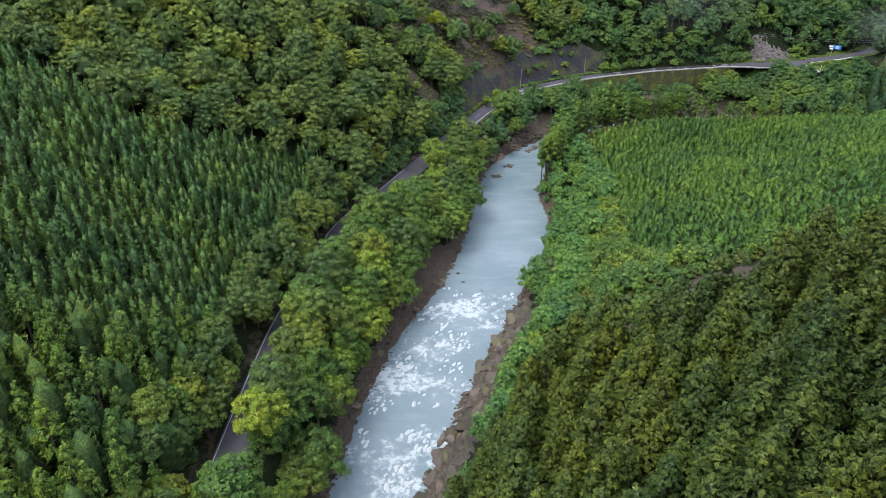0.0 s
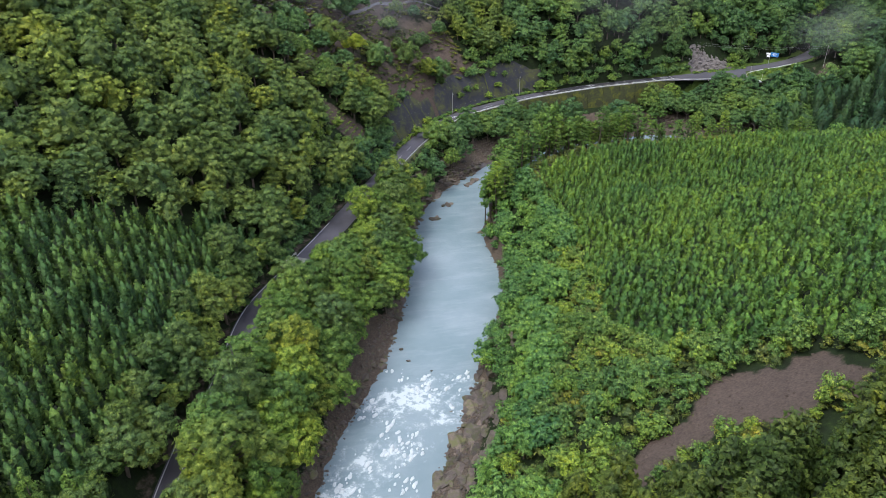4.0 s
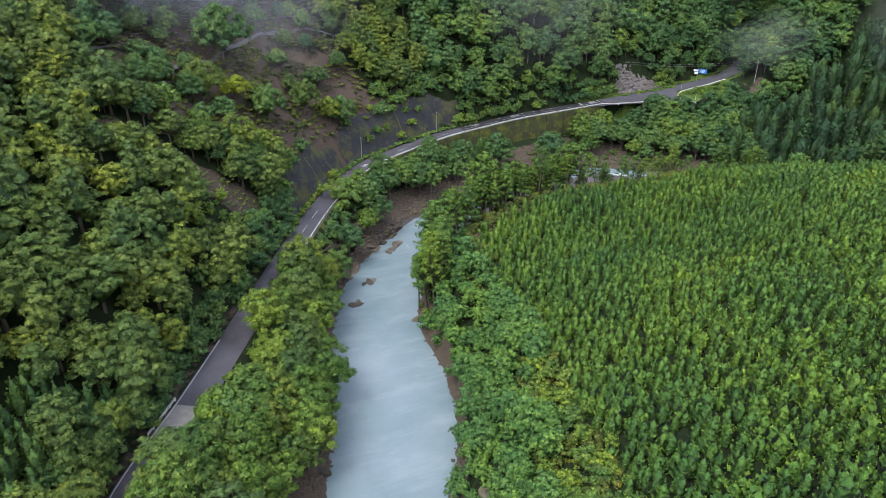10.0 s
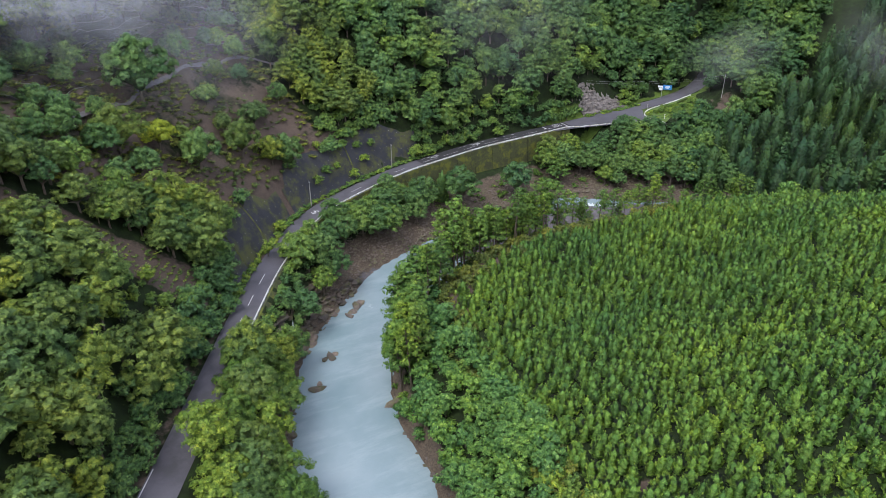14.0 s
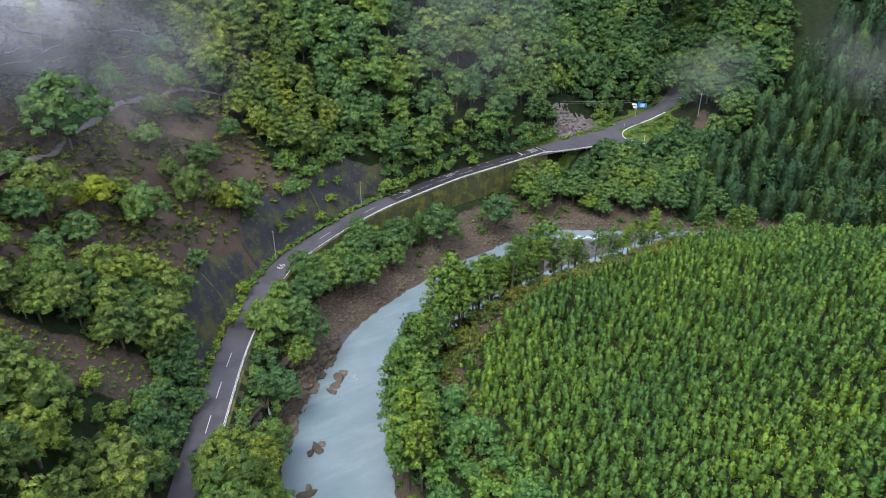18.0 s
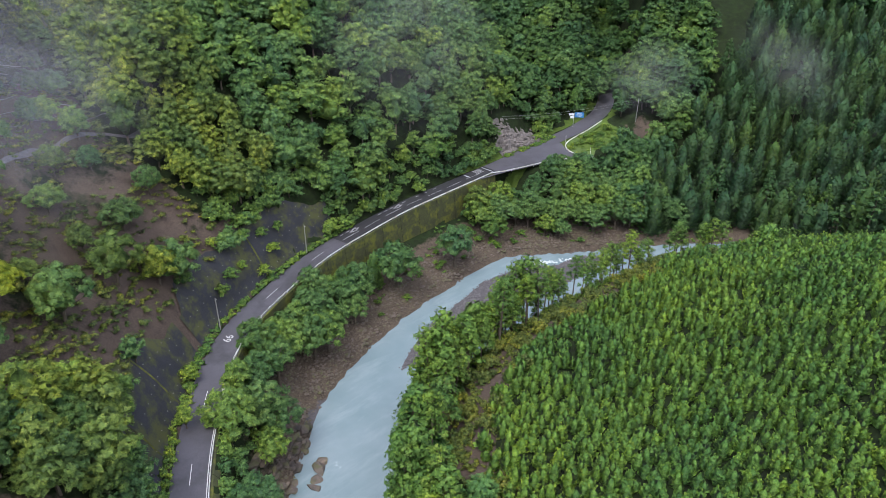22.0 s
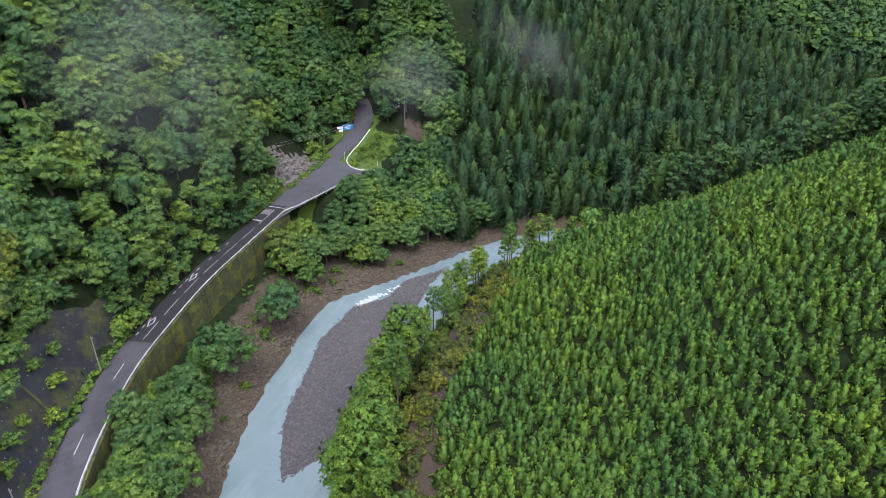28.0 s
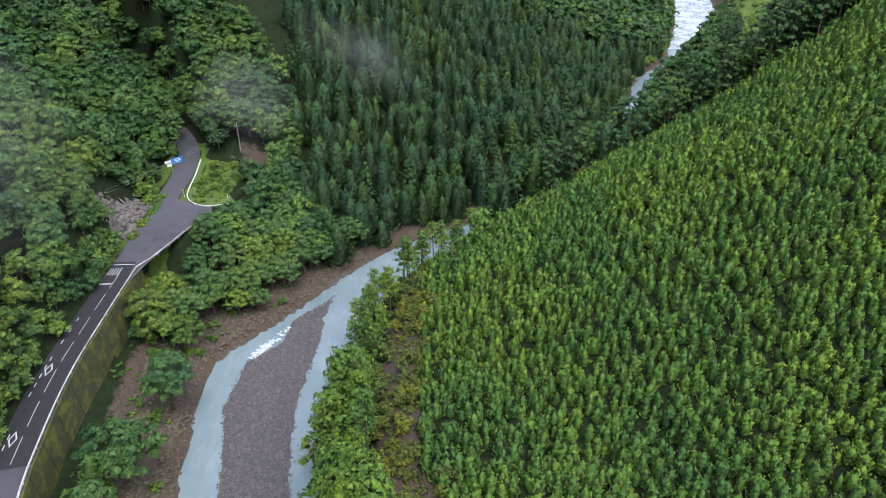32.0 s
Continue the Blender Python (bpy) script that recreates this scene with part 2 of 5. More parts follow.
def mist_material():
    """Thin drifting mist: white scatter with gaps, thinner towards its rim."""
    m, n, l, b = nodes_of("mist")
    p = place(n)
    a = n.new("ShaderNodeAttribute")
    a.attribute_name = "veil"
    r = ramp(n, l, grain(n, l, 0.05, 5, 0.6, p), [(0.2, (0, 0, 0)), (0.75, (1, 1, 1))])
    k = n.new("ShaderNodeMath")
    k.operation = "MULTIPLY"
    l.new(r, k.inputs[0])
    l.new(a.outputs["Fac"], k.inputs[1])
    clear, white, mix = n.new("ShaderNodeBsdfTransparent"), n.new("ShaderNodeBsdfDiffuse"), n.new("ShaderNodeMixShader")
    white.inputs["Color"].default_value = (0.8, 0.84, 0.9, 1)
    l.new(k.outputs[0], mix.inputs[0])
    l.new(clear.outputs[0], mix.inputs[1])
    l.new(white.outputs[0], mix.inputs[2])
    l.new(mix.outputs[0], n["Material Output"].inputs["Surface"])
    return m


MIST = mist_material()
SIGN_BLUE, SIGN_WHITE = plain("sign_blue", (0.03, 0.2, 0.5)), plain("sign_white", (0.8, 0.82, 0.84))

# ---- helpers for building ----


def mesh_of(name, verts, faces, material, tints=None, smooth=False, puffs=None):
    """A mesh from arrays of corners and of four-cornered faces (the last corner may repeat the third)."""
    verts, faces = np.asarray(verts, np.float32), np.asarray(faces, np.int32)
    me = bpy.data.meshes.new(name)
    tri = faces[:, 3] == faces[:, 2]
    loops = np.where(tri, 3, 4)
    start = np.concatenate([[0], np.cumsum(loops)[:-1]])
    keep = np.ones(faces.shape, bool)
    keep[tri, 3] = False
    me.vertices.add(len(verts))
    me.vertices.foreach_set("co", verts.ravel())
    me.loops.add(int(loops.sum()))
    me.loops.foreach_set("vertex_index", faces[keep])
    me.polygons.add(len(faces))
    me.polygons.foreach_set("loop_start", start.astype(np.int32))
    me.polygons.foreach_set("use_smooth", np.full(len(faces), smooth))
    if tints is not None:
        a = me.attributes.new("tint", "FLOAT", "POINT")
        a.data.foreach_set("value", np.asarray(tints, np.float32))
    if puffs is not None:
        a = me.attributes.new("puff", "FLOAT_VECTOR", "POINT")
        a.data.foreach_set("vector", np.asarray(puffs, np.float32).ravel())
    me.materials.append(material)
    me.update(calc_edges=True)
    return me


def part(name, me, parent=None, label=""):
    """One mesh object under a thing or under a part."""
    ob = new(name, me)
    ob.parent = parent
    return tagged(ob, label)


def merge(shapes):
    """Several (corners, faces) as one."""
    vs, fs, k = [], [], 0
    for v, f in shapes:
        vs.append(np.asarray(v, float))
        fs.append(np.asarray(f, int) + k)
        k += len(v)
    return np.vstack(vs), np.vstack(fs)


def box(cx, cy, cz, sx, sy, sz, turn=0.0, bevel=0.0):
    """A block about a centre, turned about z."""
    v = np.array([(x, y, z) for z in (-0.5, 0.5) for y in (-0.5, 0.5) for x in (-0.5, 0.5)]) * (sx, sy, sz)
    c, s = math.cos(turn), math.sin(turn)
    v = np.stack([v[:, 0] * c - v[:, 1] * s + cx, v[:, 0] * s + v[:, 1] * c + cy, v[:, 2] + cz], 1)
    return v, np.array([(0, 2, 3, 1), (4, 5, 7, 6), (0, 1, 5, 4), (2, 6, 7, 3), (0, 4, 6, 2), (1, 3, 7, 5)])


def tube(points, radii, sides=6):
    """A tapering tube along points."""
    pts = np.array(points, float)
    v, f = [], []
    for i, p in enumerate(pts):
        d = pts[min(i + 1, len(pts) - 1)] - pts[max(i - 1, 0)]
        d = d / (np.linalg.norm(d) + 1e-9)
        a = np.cross(d, (0.3, 1, 0.1) if abs(d[2]) > 0.5 else (0, 0, 1))
        a = a / np.linalg.norm(a)
        b = np.cross(d, a)
        for k in range(sides):
            q = 6.2832 * k / sides
            v.append(p + radii[i] * (math.cos(q) * a + math.sin(q) * b))
    for i in range(len(pts) - 1):
        for k in range(sides):
            j = (k + 1) % sides
            f.append((i * sides + k, i * sides + j, (i + 1) * sides + j, (i + 1) * sides + k))
    n = len(v)
    v.append(pts[-1])
    for k in range(sides):
        f.append(((len(pts) - 1) * sides + k, (len(pts) - 1) * sides + (k + 1) % sides, n, n))
    return np.array(v), np.array(f)


def ribbon(rows, thick=0.0):
    """A surface through rows of points (each row the same number)."""
    g = np.array(rows, float)
    a, b = g.shape[:2]
    i = np.arange(a * b).reshape(a, b)
    f = np.stack([i[:-1, :-1], i[1:, :-1], i[1:, 1:], i[:-1, 1:]], -1).reshape(-1, 4)
    return g.reshape(-1, 3), f

# ---- lie of the land ----
# banks of the river, upstream to the north-east; the road's centre line with its height
BANK_L = [(-150, -300), (-70, -90), (-46, -25), (-27, 19), (-22, 39), (-12, 67), (-2, 85), (5, 101), (13.5, 127), (17, 146), (25, 171), (34, 186),
          (52, 204), (66, 215), (97, 226), (124, 230), (145, 231), (162, 219), (184, 204), (203, 188), (222, 160), (252, 126), (326, 86), (400, 55), (470, 15), (650, -50), (900, -120)]
BANK_R = [(-110, -310), (-38, -100), (-24, -30), (-9, 16), (8, 54), (19, 74), (27, 91), (37, 110), (41.5, 125), (43.5, 150), (48, 164), (56, 178),
          (72, 190), (92, 197), (120, 198), (155, 195), (172, 188), (188, 172), (208, 146), (240, 112), (316, 72), (386, 34), (456, -10), (630, -80), (880, -150)]
ROAD = [(-90, -300, 13), (-52, -60, 14), (-44, 0, 14.3), (-37.5, 52, 14.4), (-31.5, 74, 14.5), (-26, 100, 14.5), (-13, 124, 14.5), (-4, 141, 14.5), (4.5, 157, 14.6),
        (16.5, 180, 14.6), (27, 199, 14.6), (35, 211, 14.7), (43, 221.5, 14.8), (53, 231, 15), (66, 238.5, 15.3), (86, 246.5, 16), (104, 250.3, 16.6), (121, 252.3, 17.5),
        (137, 253, 18), (152, 253.4, 18.5), (172, 253.8, 19.2), (198, 255, 20.3), (217, 255.6, 21.6), (236, 259, 24), (262, 276, 27), (330, 330, 34)]


def dense(points, step=4.0):
    """A smooth run of points through the given ones."""
    p = np.array(points, float)
    p = np.vstack([2 * p[0] - p[1], p, 2 * p[-1] - p[-2]])
    out = []
    for i in range(1, len(p) - 2):
        n = max(1, int(np.linalg.norm(p[i + 1, :2] - p[i, :2]) / step))
        for u in np.arange(n) / n:
            a, b, c, d = p[i - 1], p[i], p[i + 1], p[i + 2]
            out.append(0.5 * (2 * b + (c - a) * u + (2 * a - 5 * b + 4 * c - d) * u * u + (3 * b - a - 3 * c + d) * u ** 3))
    return np.array(out + [p[-2]])


LINE_L, LINE_R, LINE_ROAD = dense(BANK_L, 6), dense(BANK_R, 6), dense(ROAD, 4)


def aside(line, x, y):
    """Distance from a line, positive to its left, and the place along it (index and share)."""
    x, y = np.asarray(x, float).ravel(), np.asarray(y, float).ravel()
    best, side, where = np.full(x.shape, 1e9), np.ones(x.shape), np.zeros(x.shape)
    for i in range(len(line) - 1):
        ax, ay = line[i, :2]
        dx, dy = line[i + 1, 0] - ax, line[i + 1, 1] - ay
        u = np.clip(((x - ax) * dx + (y - ay) * dy) / (dx * dx + dy * dy), 0, 1)
        q = np.hypot(x - ax - u * dx, y - ay - u * dy)
        m = q < best
        best[m], where[m] = q[m], i + u[m]
        side[m] = np.sign(dx * (y - ay) - dy * (x - ax) + 1e-9)[m]
    return best * side, where


def ease(a, b, v):
    u = np.clip((v - a) / (b - a), 0, 1)
    return u * u * (3 - 2 * u)


def waves(x, y, size, seed):
    """A cheap smooth unevenness between about -1 and 1."""
    rng = np.random.RandomState(seed)
    out = np.zeros(np.shape(x))
    for k in range(6):
        a, f, ph = rng.uniform(0, 6.28), rng.uniform(0.6, 1.7) * 6.28 / size, rng.uniform(0, 6.28)
        out = out + np.sin((x * np.cos(a) + y * np.sin(a)) * f + ph + 1.3 * np.sin((x * np.sin(a) - y * np.cos(a)) * f * 0.6 + ph))
    return out / 3.2


def lie(x, y):
    """Distances of places from the left bank, the right bank and the road (outward and uphill positive), and the road's height there."""
    left, _ = aside(LINE_L, x, y)
    right, _ = aside(LINE_R, x, y)
    off, where = aside(LINE_ROAD, x, y)
    return left, -right, off, np.interp(where, np.arange(len(LINE_ROAD)), LINE_ROAD[:, 2])


def gravel_bar(x, y):
    """How far a place lies inside the gravel bar: above 0 on it."""
    edge = np.interp(x, [84, 96, 105, 120, 131, 146, 153, 163, 174], [209.5, 216.5, 219, 222, 224.3, 222.5, 216, 214, 205])
    low = np.interp(x, [84, 92, 100, 112, 127, 144, 153, 163, 174], [209, 205.5, 204.5, 206.5, 208.5, 207, 206, 206.5, 204.5])
    return np.minimum(edge - y, y - low)


def ground(x, y):
    """Height of the ground."""
    shape = np.shape(x)
    x, y = np.asarray(x, float).ravel(), np.asarray(y, float).ravel()
    left, right, off, top = lie(x, y)
    z = np.zeros(x.shape)
    rough = waves(x, y, 34, 3) + 0.5 * waves(x, y, 13, 4)
    rise = 0.012 * np.maximum(x - 150, 0)
    # river bed
    bed = (left <= 0) & (right <= 0)
    z[bed] = -1.2 * ease(0, 5, -np.maximum(left, right)[bed])
    bar = gravel_bar(x, y)
    z[bed] = np.where(bar[bed] > -2.5, np.maximum(z[bed], -0.35 + 0.95 * ease(-2.5, 4.0, bar[bed]) + 0.1 * rough[bed]), z[bed])
    # right bank: a steep bank, then a plantation that climbs to the south
    r = right > 0
    d, xr, yr = right[r], x[r], y[r]
    z[r] = right_hill(xr, yr, d) + rough[r] * 0.8 * ease(6, 30, d)
    # left bank up to the road, then the hill above it
    l = left > 0
    d, o, t, xl, yl = left[l], off[l], top[l], x[l], y[l]
    share = d / np.maximum(d + np.maximum(-o - 3.6, 0), 0.01)
    wall = ease(36, 60, xl) * (1 - ease(165, 180, xl))
    under = (t - 0.25) * (share ** 0.9) * (1 - wall) + wall * np.minimum(t - 0.3, 1.5 + 7.5 * ease(0, 1, share))
    steep = ease(36, 60, xl) * (1 - ease(150, 175, xl)) * (0.6 + 0.5 * waves(xl, yl, 9, 181))
    under = np.where(d < 4, np.minimum(np.maximum(under, 3.2 * steep * ease(0.4, 2.6, d)), 0.4 + (0.7 + 1.1 * np.maximum(steep, 0)) * d), under) + rough[l] * 0.5 * ease(3, 8, d) * ease(3, 9, -o - 3.5)
    above = np.maximum(o - 5.4, 0)
    brink = -5.0 + 2.0 * wall
    hill = left_hill(xl, yl, above) + rough[l] * 1.4 * ease(6, 25, above)
    z_road = np.where(o > 5.4, t - 0.06 + hill, np.where(o > brink, t - 0.06 - 0.5 * wall * ease(1.5, 3.0, -o), under))
    wild = 0.6 + 0.33 * d + 0.0011 * d * d + rough[l] * 1.6
    wild = np.minimum(wild, 120 + 0.1 * d)
    z_wild = np.where(np.abs(o) < 5.4, t - 0.06, wild + (t - 0.06 - wild) * (1 - ease(5.4, 16, np.abs(o))))
    w = ease(186, 226, xl + 0.35 * (yl - 251))
    z[l] = z_road * (1 - w) + z_wild * w
    # level ground of the junction and its side road
    pad = 1 - ease(6, 13, np.hypot((xl - 196) * 0.4, (yl - 244) * 0.85))
    z[l] = z[l] * (1 - pad) + pad * (np.interp(xl, [158, 172, 198, 226], [18.75, 19.24, 20.3, 21.4]) - 0.4)
    near_road = (left > 0) & (x < 300)
    return (z + rise * np.where(near_road, ease(6, 18, np.abs(off)), 1.0)).reshape(shape)


def right_hill(x, y, d):
    """Steep bank, then a slope that grows steeper to the south and east."""
    f = 90 * np.tanh(d / 90)
    rise = f * np.clip(0.854 - 0.0068 * np.clip(y, -60, 220) + 0.004 * np.clip(x, 0, 230), 0.2, 1.9) - 0.0055 * f * f
    shelf = 8.5 * (1 - ease(66, 90, y))
    high = 14 * (1 - np.exp(-np.maximum(d - shelf, 0) / 7)) + np.minimum(d, shelf) * 0.16 + np.minimum(rise * ease(0, 14, d), 75 + 0.1 * rise)
    behind = 0.6 * np.maximum(x - 203, 0) * (1 - ease(118, 136, y))
    return np.maximum(high - behind, np.minimum(high, 12))


def left_hill(x, y, d):
    """Cut bank, then a hillside: steep beside the bends, gentler to the south."""
    steep = 0.62 + 0.2 * ease(105, 150, y)
    return (5 + 2.5 * ease(50, 100, x)) * (1 - np.exp(-d / 3)) + steep * 55 * np.tanh(d / 55) + 0.22 * d

# ---- kinds of tree: crown and trunk as (corners, faces), base at the origin ----


def leaves(p, facing, size, rng, puff):
    """Small three-cornered sprays of leaves at places p, each facing its own way; puff is the way out of the crown there, longer on fresh growth."""
    n = len(p)
    d = facing / np.linalg.norm(facing, axis=1, keepdims=True)
    t = np.cross(d, rng.normal(size=(n, 3)))
    t /= np.linalg.norm(t, axis=1, keepdims=True)
    b = np.cross(d, t)
    s = size[:, None]
    v = np.stack([p + t * s * rng.uniform(0.6, 0.9, (n, 1)), p - t * s * 0.45 + b * s * rng.uniform(0.45, 0.7, (n, 1)), p - t * s * 0.45 - b * s * rng.uniform(0.45, 0.7, (n, 1))], 1).reshape(-1, 3)
    k = np.arange(n)[:, None] * 3
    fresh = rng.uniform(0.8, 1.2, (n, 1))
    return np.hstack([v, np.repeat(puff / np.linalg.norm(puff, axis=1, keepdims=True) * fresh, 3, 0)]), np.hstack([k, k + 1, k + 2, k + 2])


def fronds(root, way, length, width, up, puff):
    """Kite-shaped needle sprays from root along way, with fresh growth at their tips and roots darkened as inner shade.
    """
    n = len(root)
    d = way / np.linalg.norm(way, axis=1, keepdims=True)
    side = np.cross(d, up)
    side /= np.linalg.norm(side, axis=1, keepdims=True) + 1e-9
    l, w = length[:, None], width[:, None]
    mid = root + d * l * 0.55
    v = np.stack([root, mid + side * w, root + d * l, mid - side * w], 1).reshape(-1, 3)
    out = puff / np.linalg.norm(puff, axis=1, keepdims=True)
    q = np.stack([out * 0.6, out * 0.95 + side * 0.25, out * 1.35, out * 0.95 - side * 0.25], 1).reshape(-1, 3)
    k = np.arange(n)[:, None] * 4
    return np.hstack([v, q]), np.hstack([k, k + 1, k + 2, k + 3])


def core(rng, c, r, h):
    """The dense inside of a leafy lobe: a lumpy eight-sided kernel, its long puffs marking it for painted inner shade.
    """
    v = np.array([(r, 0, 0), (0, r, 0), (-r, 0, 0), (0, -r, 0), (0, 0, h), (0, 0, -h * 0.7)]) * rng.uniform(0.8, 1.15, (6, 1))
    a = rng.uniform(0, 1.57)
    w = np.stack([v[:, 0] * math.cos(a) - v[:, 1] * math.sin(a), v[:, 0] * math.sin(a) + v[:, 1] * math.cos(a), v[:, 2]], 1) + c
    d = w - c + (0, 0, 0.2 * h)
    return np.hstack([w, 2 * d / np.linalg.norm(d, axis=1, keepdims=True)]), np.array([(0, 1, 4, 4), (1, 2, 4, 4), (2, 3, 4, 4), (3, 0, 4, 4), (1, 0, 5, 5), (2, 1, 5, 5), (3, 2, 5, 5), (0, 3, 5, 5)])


def lobe(rng, c, r, h, count, leaf, up=0.35, out=(0, 0, 0), inner=0.8):
    """A leafy lobe: sprays of leaves, thicker on top and outwards, round a dense kernel."""
    d = rng.normal(size=(count, 3)) + np.array(out) * 0.9
    d /= np.linalg.norm(d, axis=1, keepdims=True)
    d[:, 2] = np.where(d[:, 2] < -0.35, -d[:, 2], d[:, 2])
    a = rng.uniform(0, 6.28, 3)
    ang = np.arctan2(d[:, 1], d[:, 0])
    lump = 1 + 0.16 * np.sin(2 * ang + a[0]) + 0.12 * np.sin(5 * ang + a[1])
    p = np.array(c) + d * (r, r, h) * (lump * rng.uniform(0.78, 1.12, count))[:, None]
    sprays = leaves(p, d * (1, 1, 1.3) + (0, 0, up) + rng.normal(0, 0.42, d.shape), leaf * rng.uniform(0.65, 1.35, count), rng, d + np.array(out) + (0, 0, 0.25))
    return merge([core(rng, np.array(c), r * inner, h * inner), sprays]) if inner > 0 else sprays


def broad_tree(rng, height, radius, lobes, per_lobe, leaf, low=0.3, limbs=True, flat=0.62):
    """A closed, uneven dome of leafy lobes on limbs, with a dense inside."""
    cv, tv = [], []
    tv.append(tube([(0, 0, -1.2), (0.1, 0.05, height * 0.3), (rng.normal(0, 0.2), rng.normal(0, 0.2), height * 0.7)], [0.03 * height, 0.022 * height, 0.008 * height], 6 if limbs else 4))
    middle, tall_half = height * (0.45 + 0.5 * low), height * (0.5 - 0.45 * low)
    ph = rng.uniform(0, 6.28, 3)
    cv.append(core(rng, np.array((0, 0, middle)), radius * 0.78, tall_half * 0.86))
    for k in range(lobes):
        u = (k + 0.5) / lobes
        ang = k * 2.39996 + rng.uniform(-0.5, 0.5)
        cz = 1 - 1.25 * u + rng.uniform(-0.08, 0.08)
        sz = math.sqrt(max(0.05, 1 - cz * cz))
        swell = (0.78 + 0.14 * math.sin(2 * ang + ph[0]) + 0.1 * math.sin(3 * ang + ph[1])) * rng.uniform(0.86, 1.14)
        c = np.array((math.cos(ang) * sz * radius * swell, math.sin(ang) * sz * radius * swell, middle + tall_half * 0.82 * cz * rng.uniform(0.85, 1.15)))
        size = radius * math.sqrt(2.1 / lobes) * rng.uniform(0.78, 1.25)
        cv.append(lobe(rng, c, size, size * flat * rng.uniform(0.8, 1.2), int(per_lobe * rng.uniform(0.8, 1.25)), leaf, 0.35, (c[0] * 0.7 / radius, c[1] * 0.7 / radius, 0.3)))
        if k % 3 == 0 and limbs:
            tv.append(tube([(0.05, 0.02, height * 0.25), c * (0.5, 0.5, 0.8), c], [0.012 * height, 0.008 * height, 0.003 * height], 4))
    return merge(cv), merge(tv)


def conifer(rng, height, radius, branches, leaf, base=0.05, power=0.8, start=0.55, spread=0.6, rise=0.8, sides=2):
    """A pointed tree: rising sprays in a spiral round an inner cone coloured dark as shade, with fresh growth at the
    tips.
    """
    v = []
    for z, q in ((base, 0.62), (0.32, 0.76 * 0.72 ** power), (0.66, 0.74 * 0.38 ** power)):
        v += [(math.cos(k * 1.2566 + 6 * z) * radius * q * rng.uniform(0.85, 1.15), math.sin(k * 1.2566 + 6 * z) * radius * q * rng.uniform(0.85, 1.15), height * z) for k in range(5)]
    v = np.array(v + [(0, 0, height * 0.9)])
    f = [(r * 5 + k, r * 5 + (k + 1) % 5, r * 5 + 5 + (k + 1) % 5, r * 5 + 5 + k) for r in (0, 1) for k in range(5)] + [(10 + k, 10 + (k + 1) % 5, 15, 15) for k in range(5)]
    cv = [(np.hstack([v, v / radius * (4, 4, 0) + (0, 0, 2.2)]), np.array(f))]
    i = np.arange(branches)
    u = 1 - np.sqrt(1 - (i + rng.uniform(0.1, 0.9, branches)) / branches * 0.985)
    a = i * 2.39996 + rng.uniform(-0.4, 0.4, branches)
    r = radius * (1 - u) ** power * rng.uniform(0.82, 1.15, branches)
    z = height * (base + (0.9 - base) * u)
    for turn, share in ((0.0, 1.0), (0.55, 0.8), (-0.55, 0.8))[:1 + sides]:
        b = a + turn * rng.uniform(0.7, 1.3, branches)
        flat = np.stack([np.cos(b), np.sin(b), 0 * b], 1)
        root = flat * (r * start)[:, None]
        root[:, 2] = z - abs(turn) * 0.15 * leaf
        long = leaf * 1.6 * (1.15 - 0.45 * u) * share * rng.uniform(0.85, 1.2, branches)
        way = flat * spread * rng.uniform(0.7, 1.3, (branches, 1)) + (0, 0, rise) + rng.normal(0, 0.1, (branches, 3))
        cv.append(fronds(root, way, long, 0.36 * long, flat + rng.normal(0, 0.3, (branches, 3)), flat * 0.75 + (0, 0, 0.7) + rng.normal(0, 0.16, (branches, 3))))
    n = 3
    b = np.arange(n) * 2.1 + rng.uniform(0, 1)
    root = np.tile((0.0, 0.0, height * 0.86), (n, 1))
    cv.append(fronds(root, np.stack([0.25 * np.cos(b), 0.25 * np.sin(b), np.ones(n)], 1), np.full(n, 0.9 * leaf), np.full(n, 0.28 * leaf), np.stack([np.cos(b), np.sin(b), 0 * b], 1), np.tile((0.0, 0.0, 1.0), (n, 1)) + rng.normal(0, 0.3, (n, 3))))
    return merge(cv), tube([(0, 0, -0.8), (0, 0, height * 0.9)], [0.016 * height + 0.02, 0.01], 3)


def cedar(rng, height, radius, tiers, per_tier, count, leaf, base=0.3):
    """An old cedar: upright billowing tufts in a blunt cone round a tall stem."""
    cv = []
    for k in range(tiers):
        u = (k + 0.3) / tiers
        n = max(2, int(round(per_tier * (1 - 0.6 * u))))
        for j in range(n):
            a = 6.2832 * (j + rng.uniform(-0.25, 0.25)) / n + k * 0.9
            r = radius * (1 - u) ** 0.6 * 0.72 * rng.uniform(0.8, 1.2)
            c = (math.cos(a) * r, math.sin(a) * r, height * (base + (0.93 - base) * u) + rng.uniform(-0.4, 0.4))
            size = radius * (0.35 - 0.11 * u) * rng.uniform(0.8, 1.2)
            cv.append(lobe(rng, c, size, size * rng.uniform(1.15, 1.6), count, leaf, 0.2, (math.cos(a) * 0.6, math.sin(a) * 0.6, 0.15), 0.72))
    cv.append(lobe(rng, (0, 0, height * 0.93), radius * 0.22, radius * 0.5, count, leaf * 0.9))
    return merge(cv), tube([(0, 0, -0.8), (0, 0, height * 0.5), (0, 0, height * 0.92)], [0.016 * height + 0.02, 0.011 * height + 0.01, 0.01], 5)


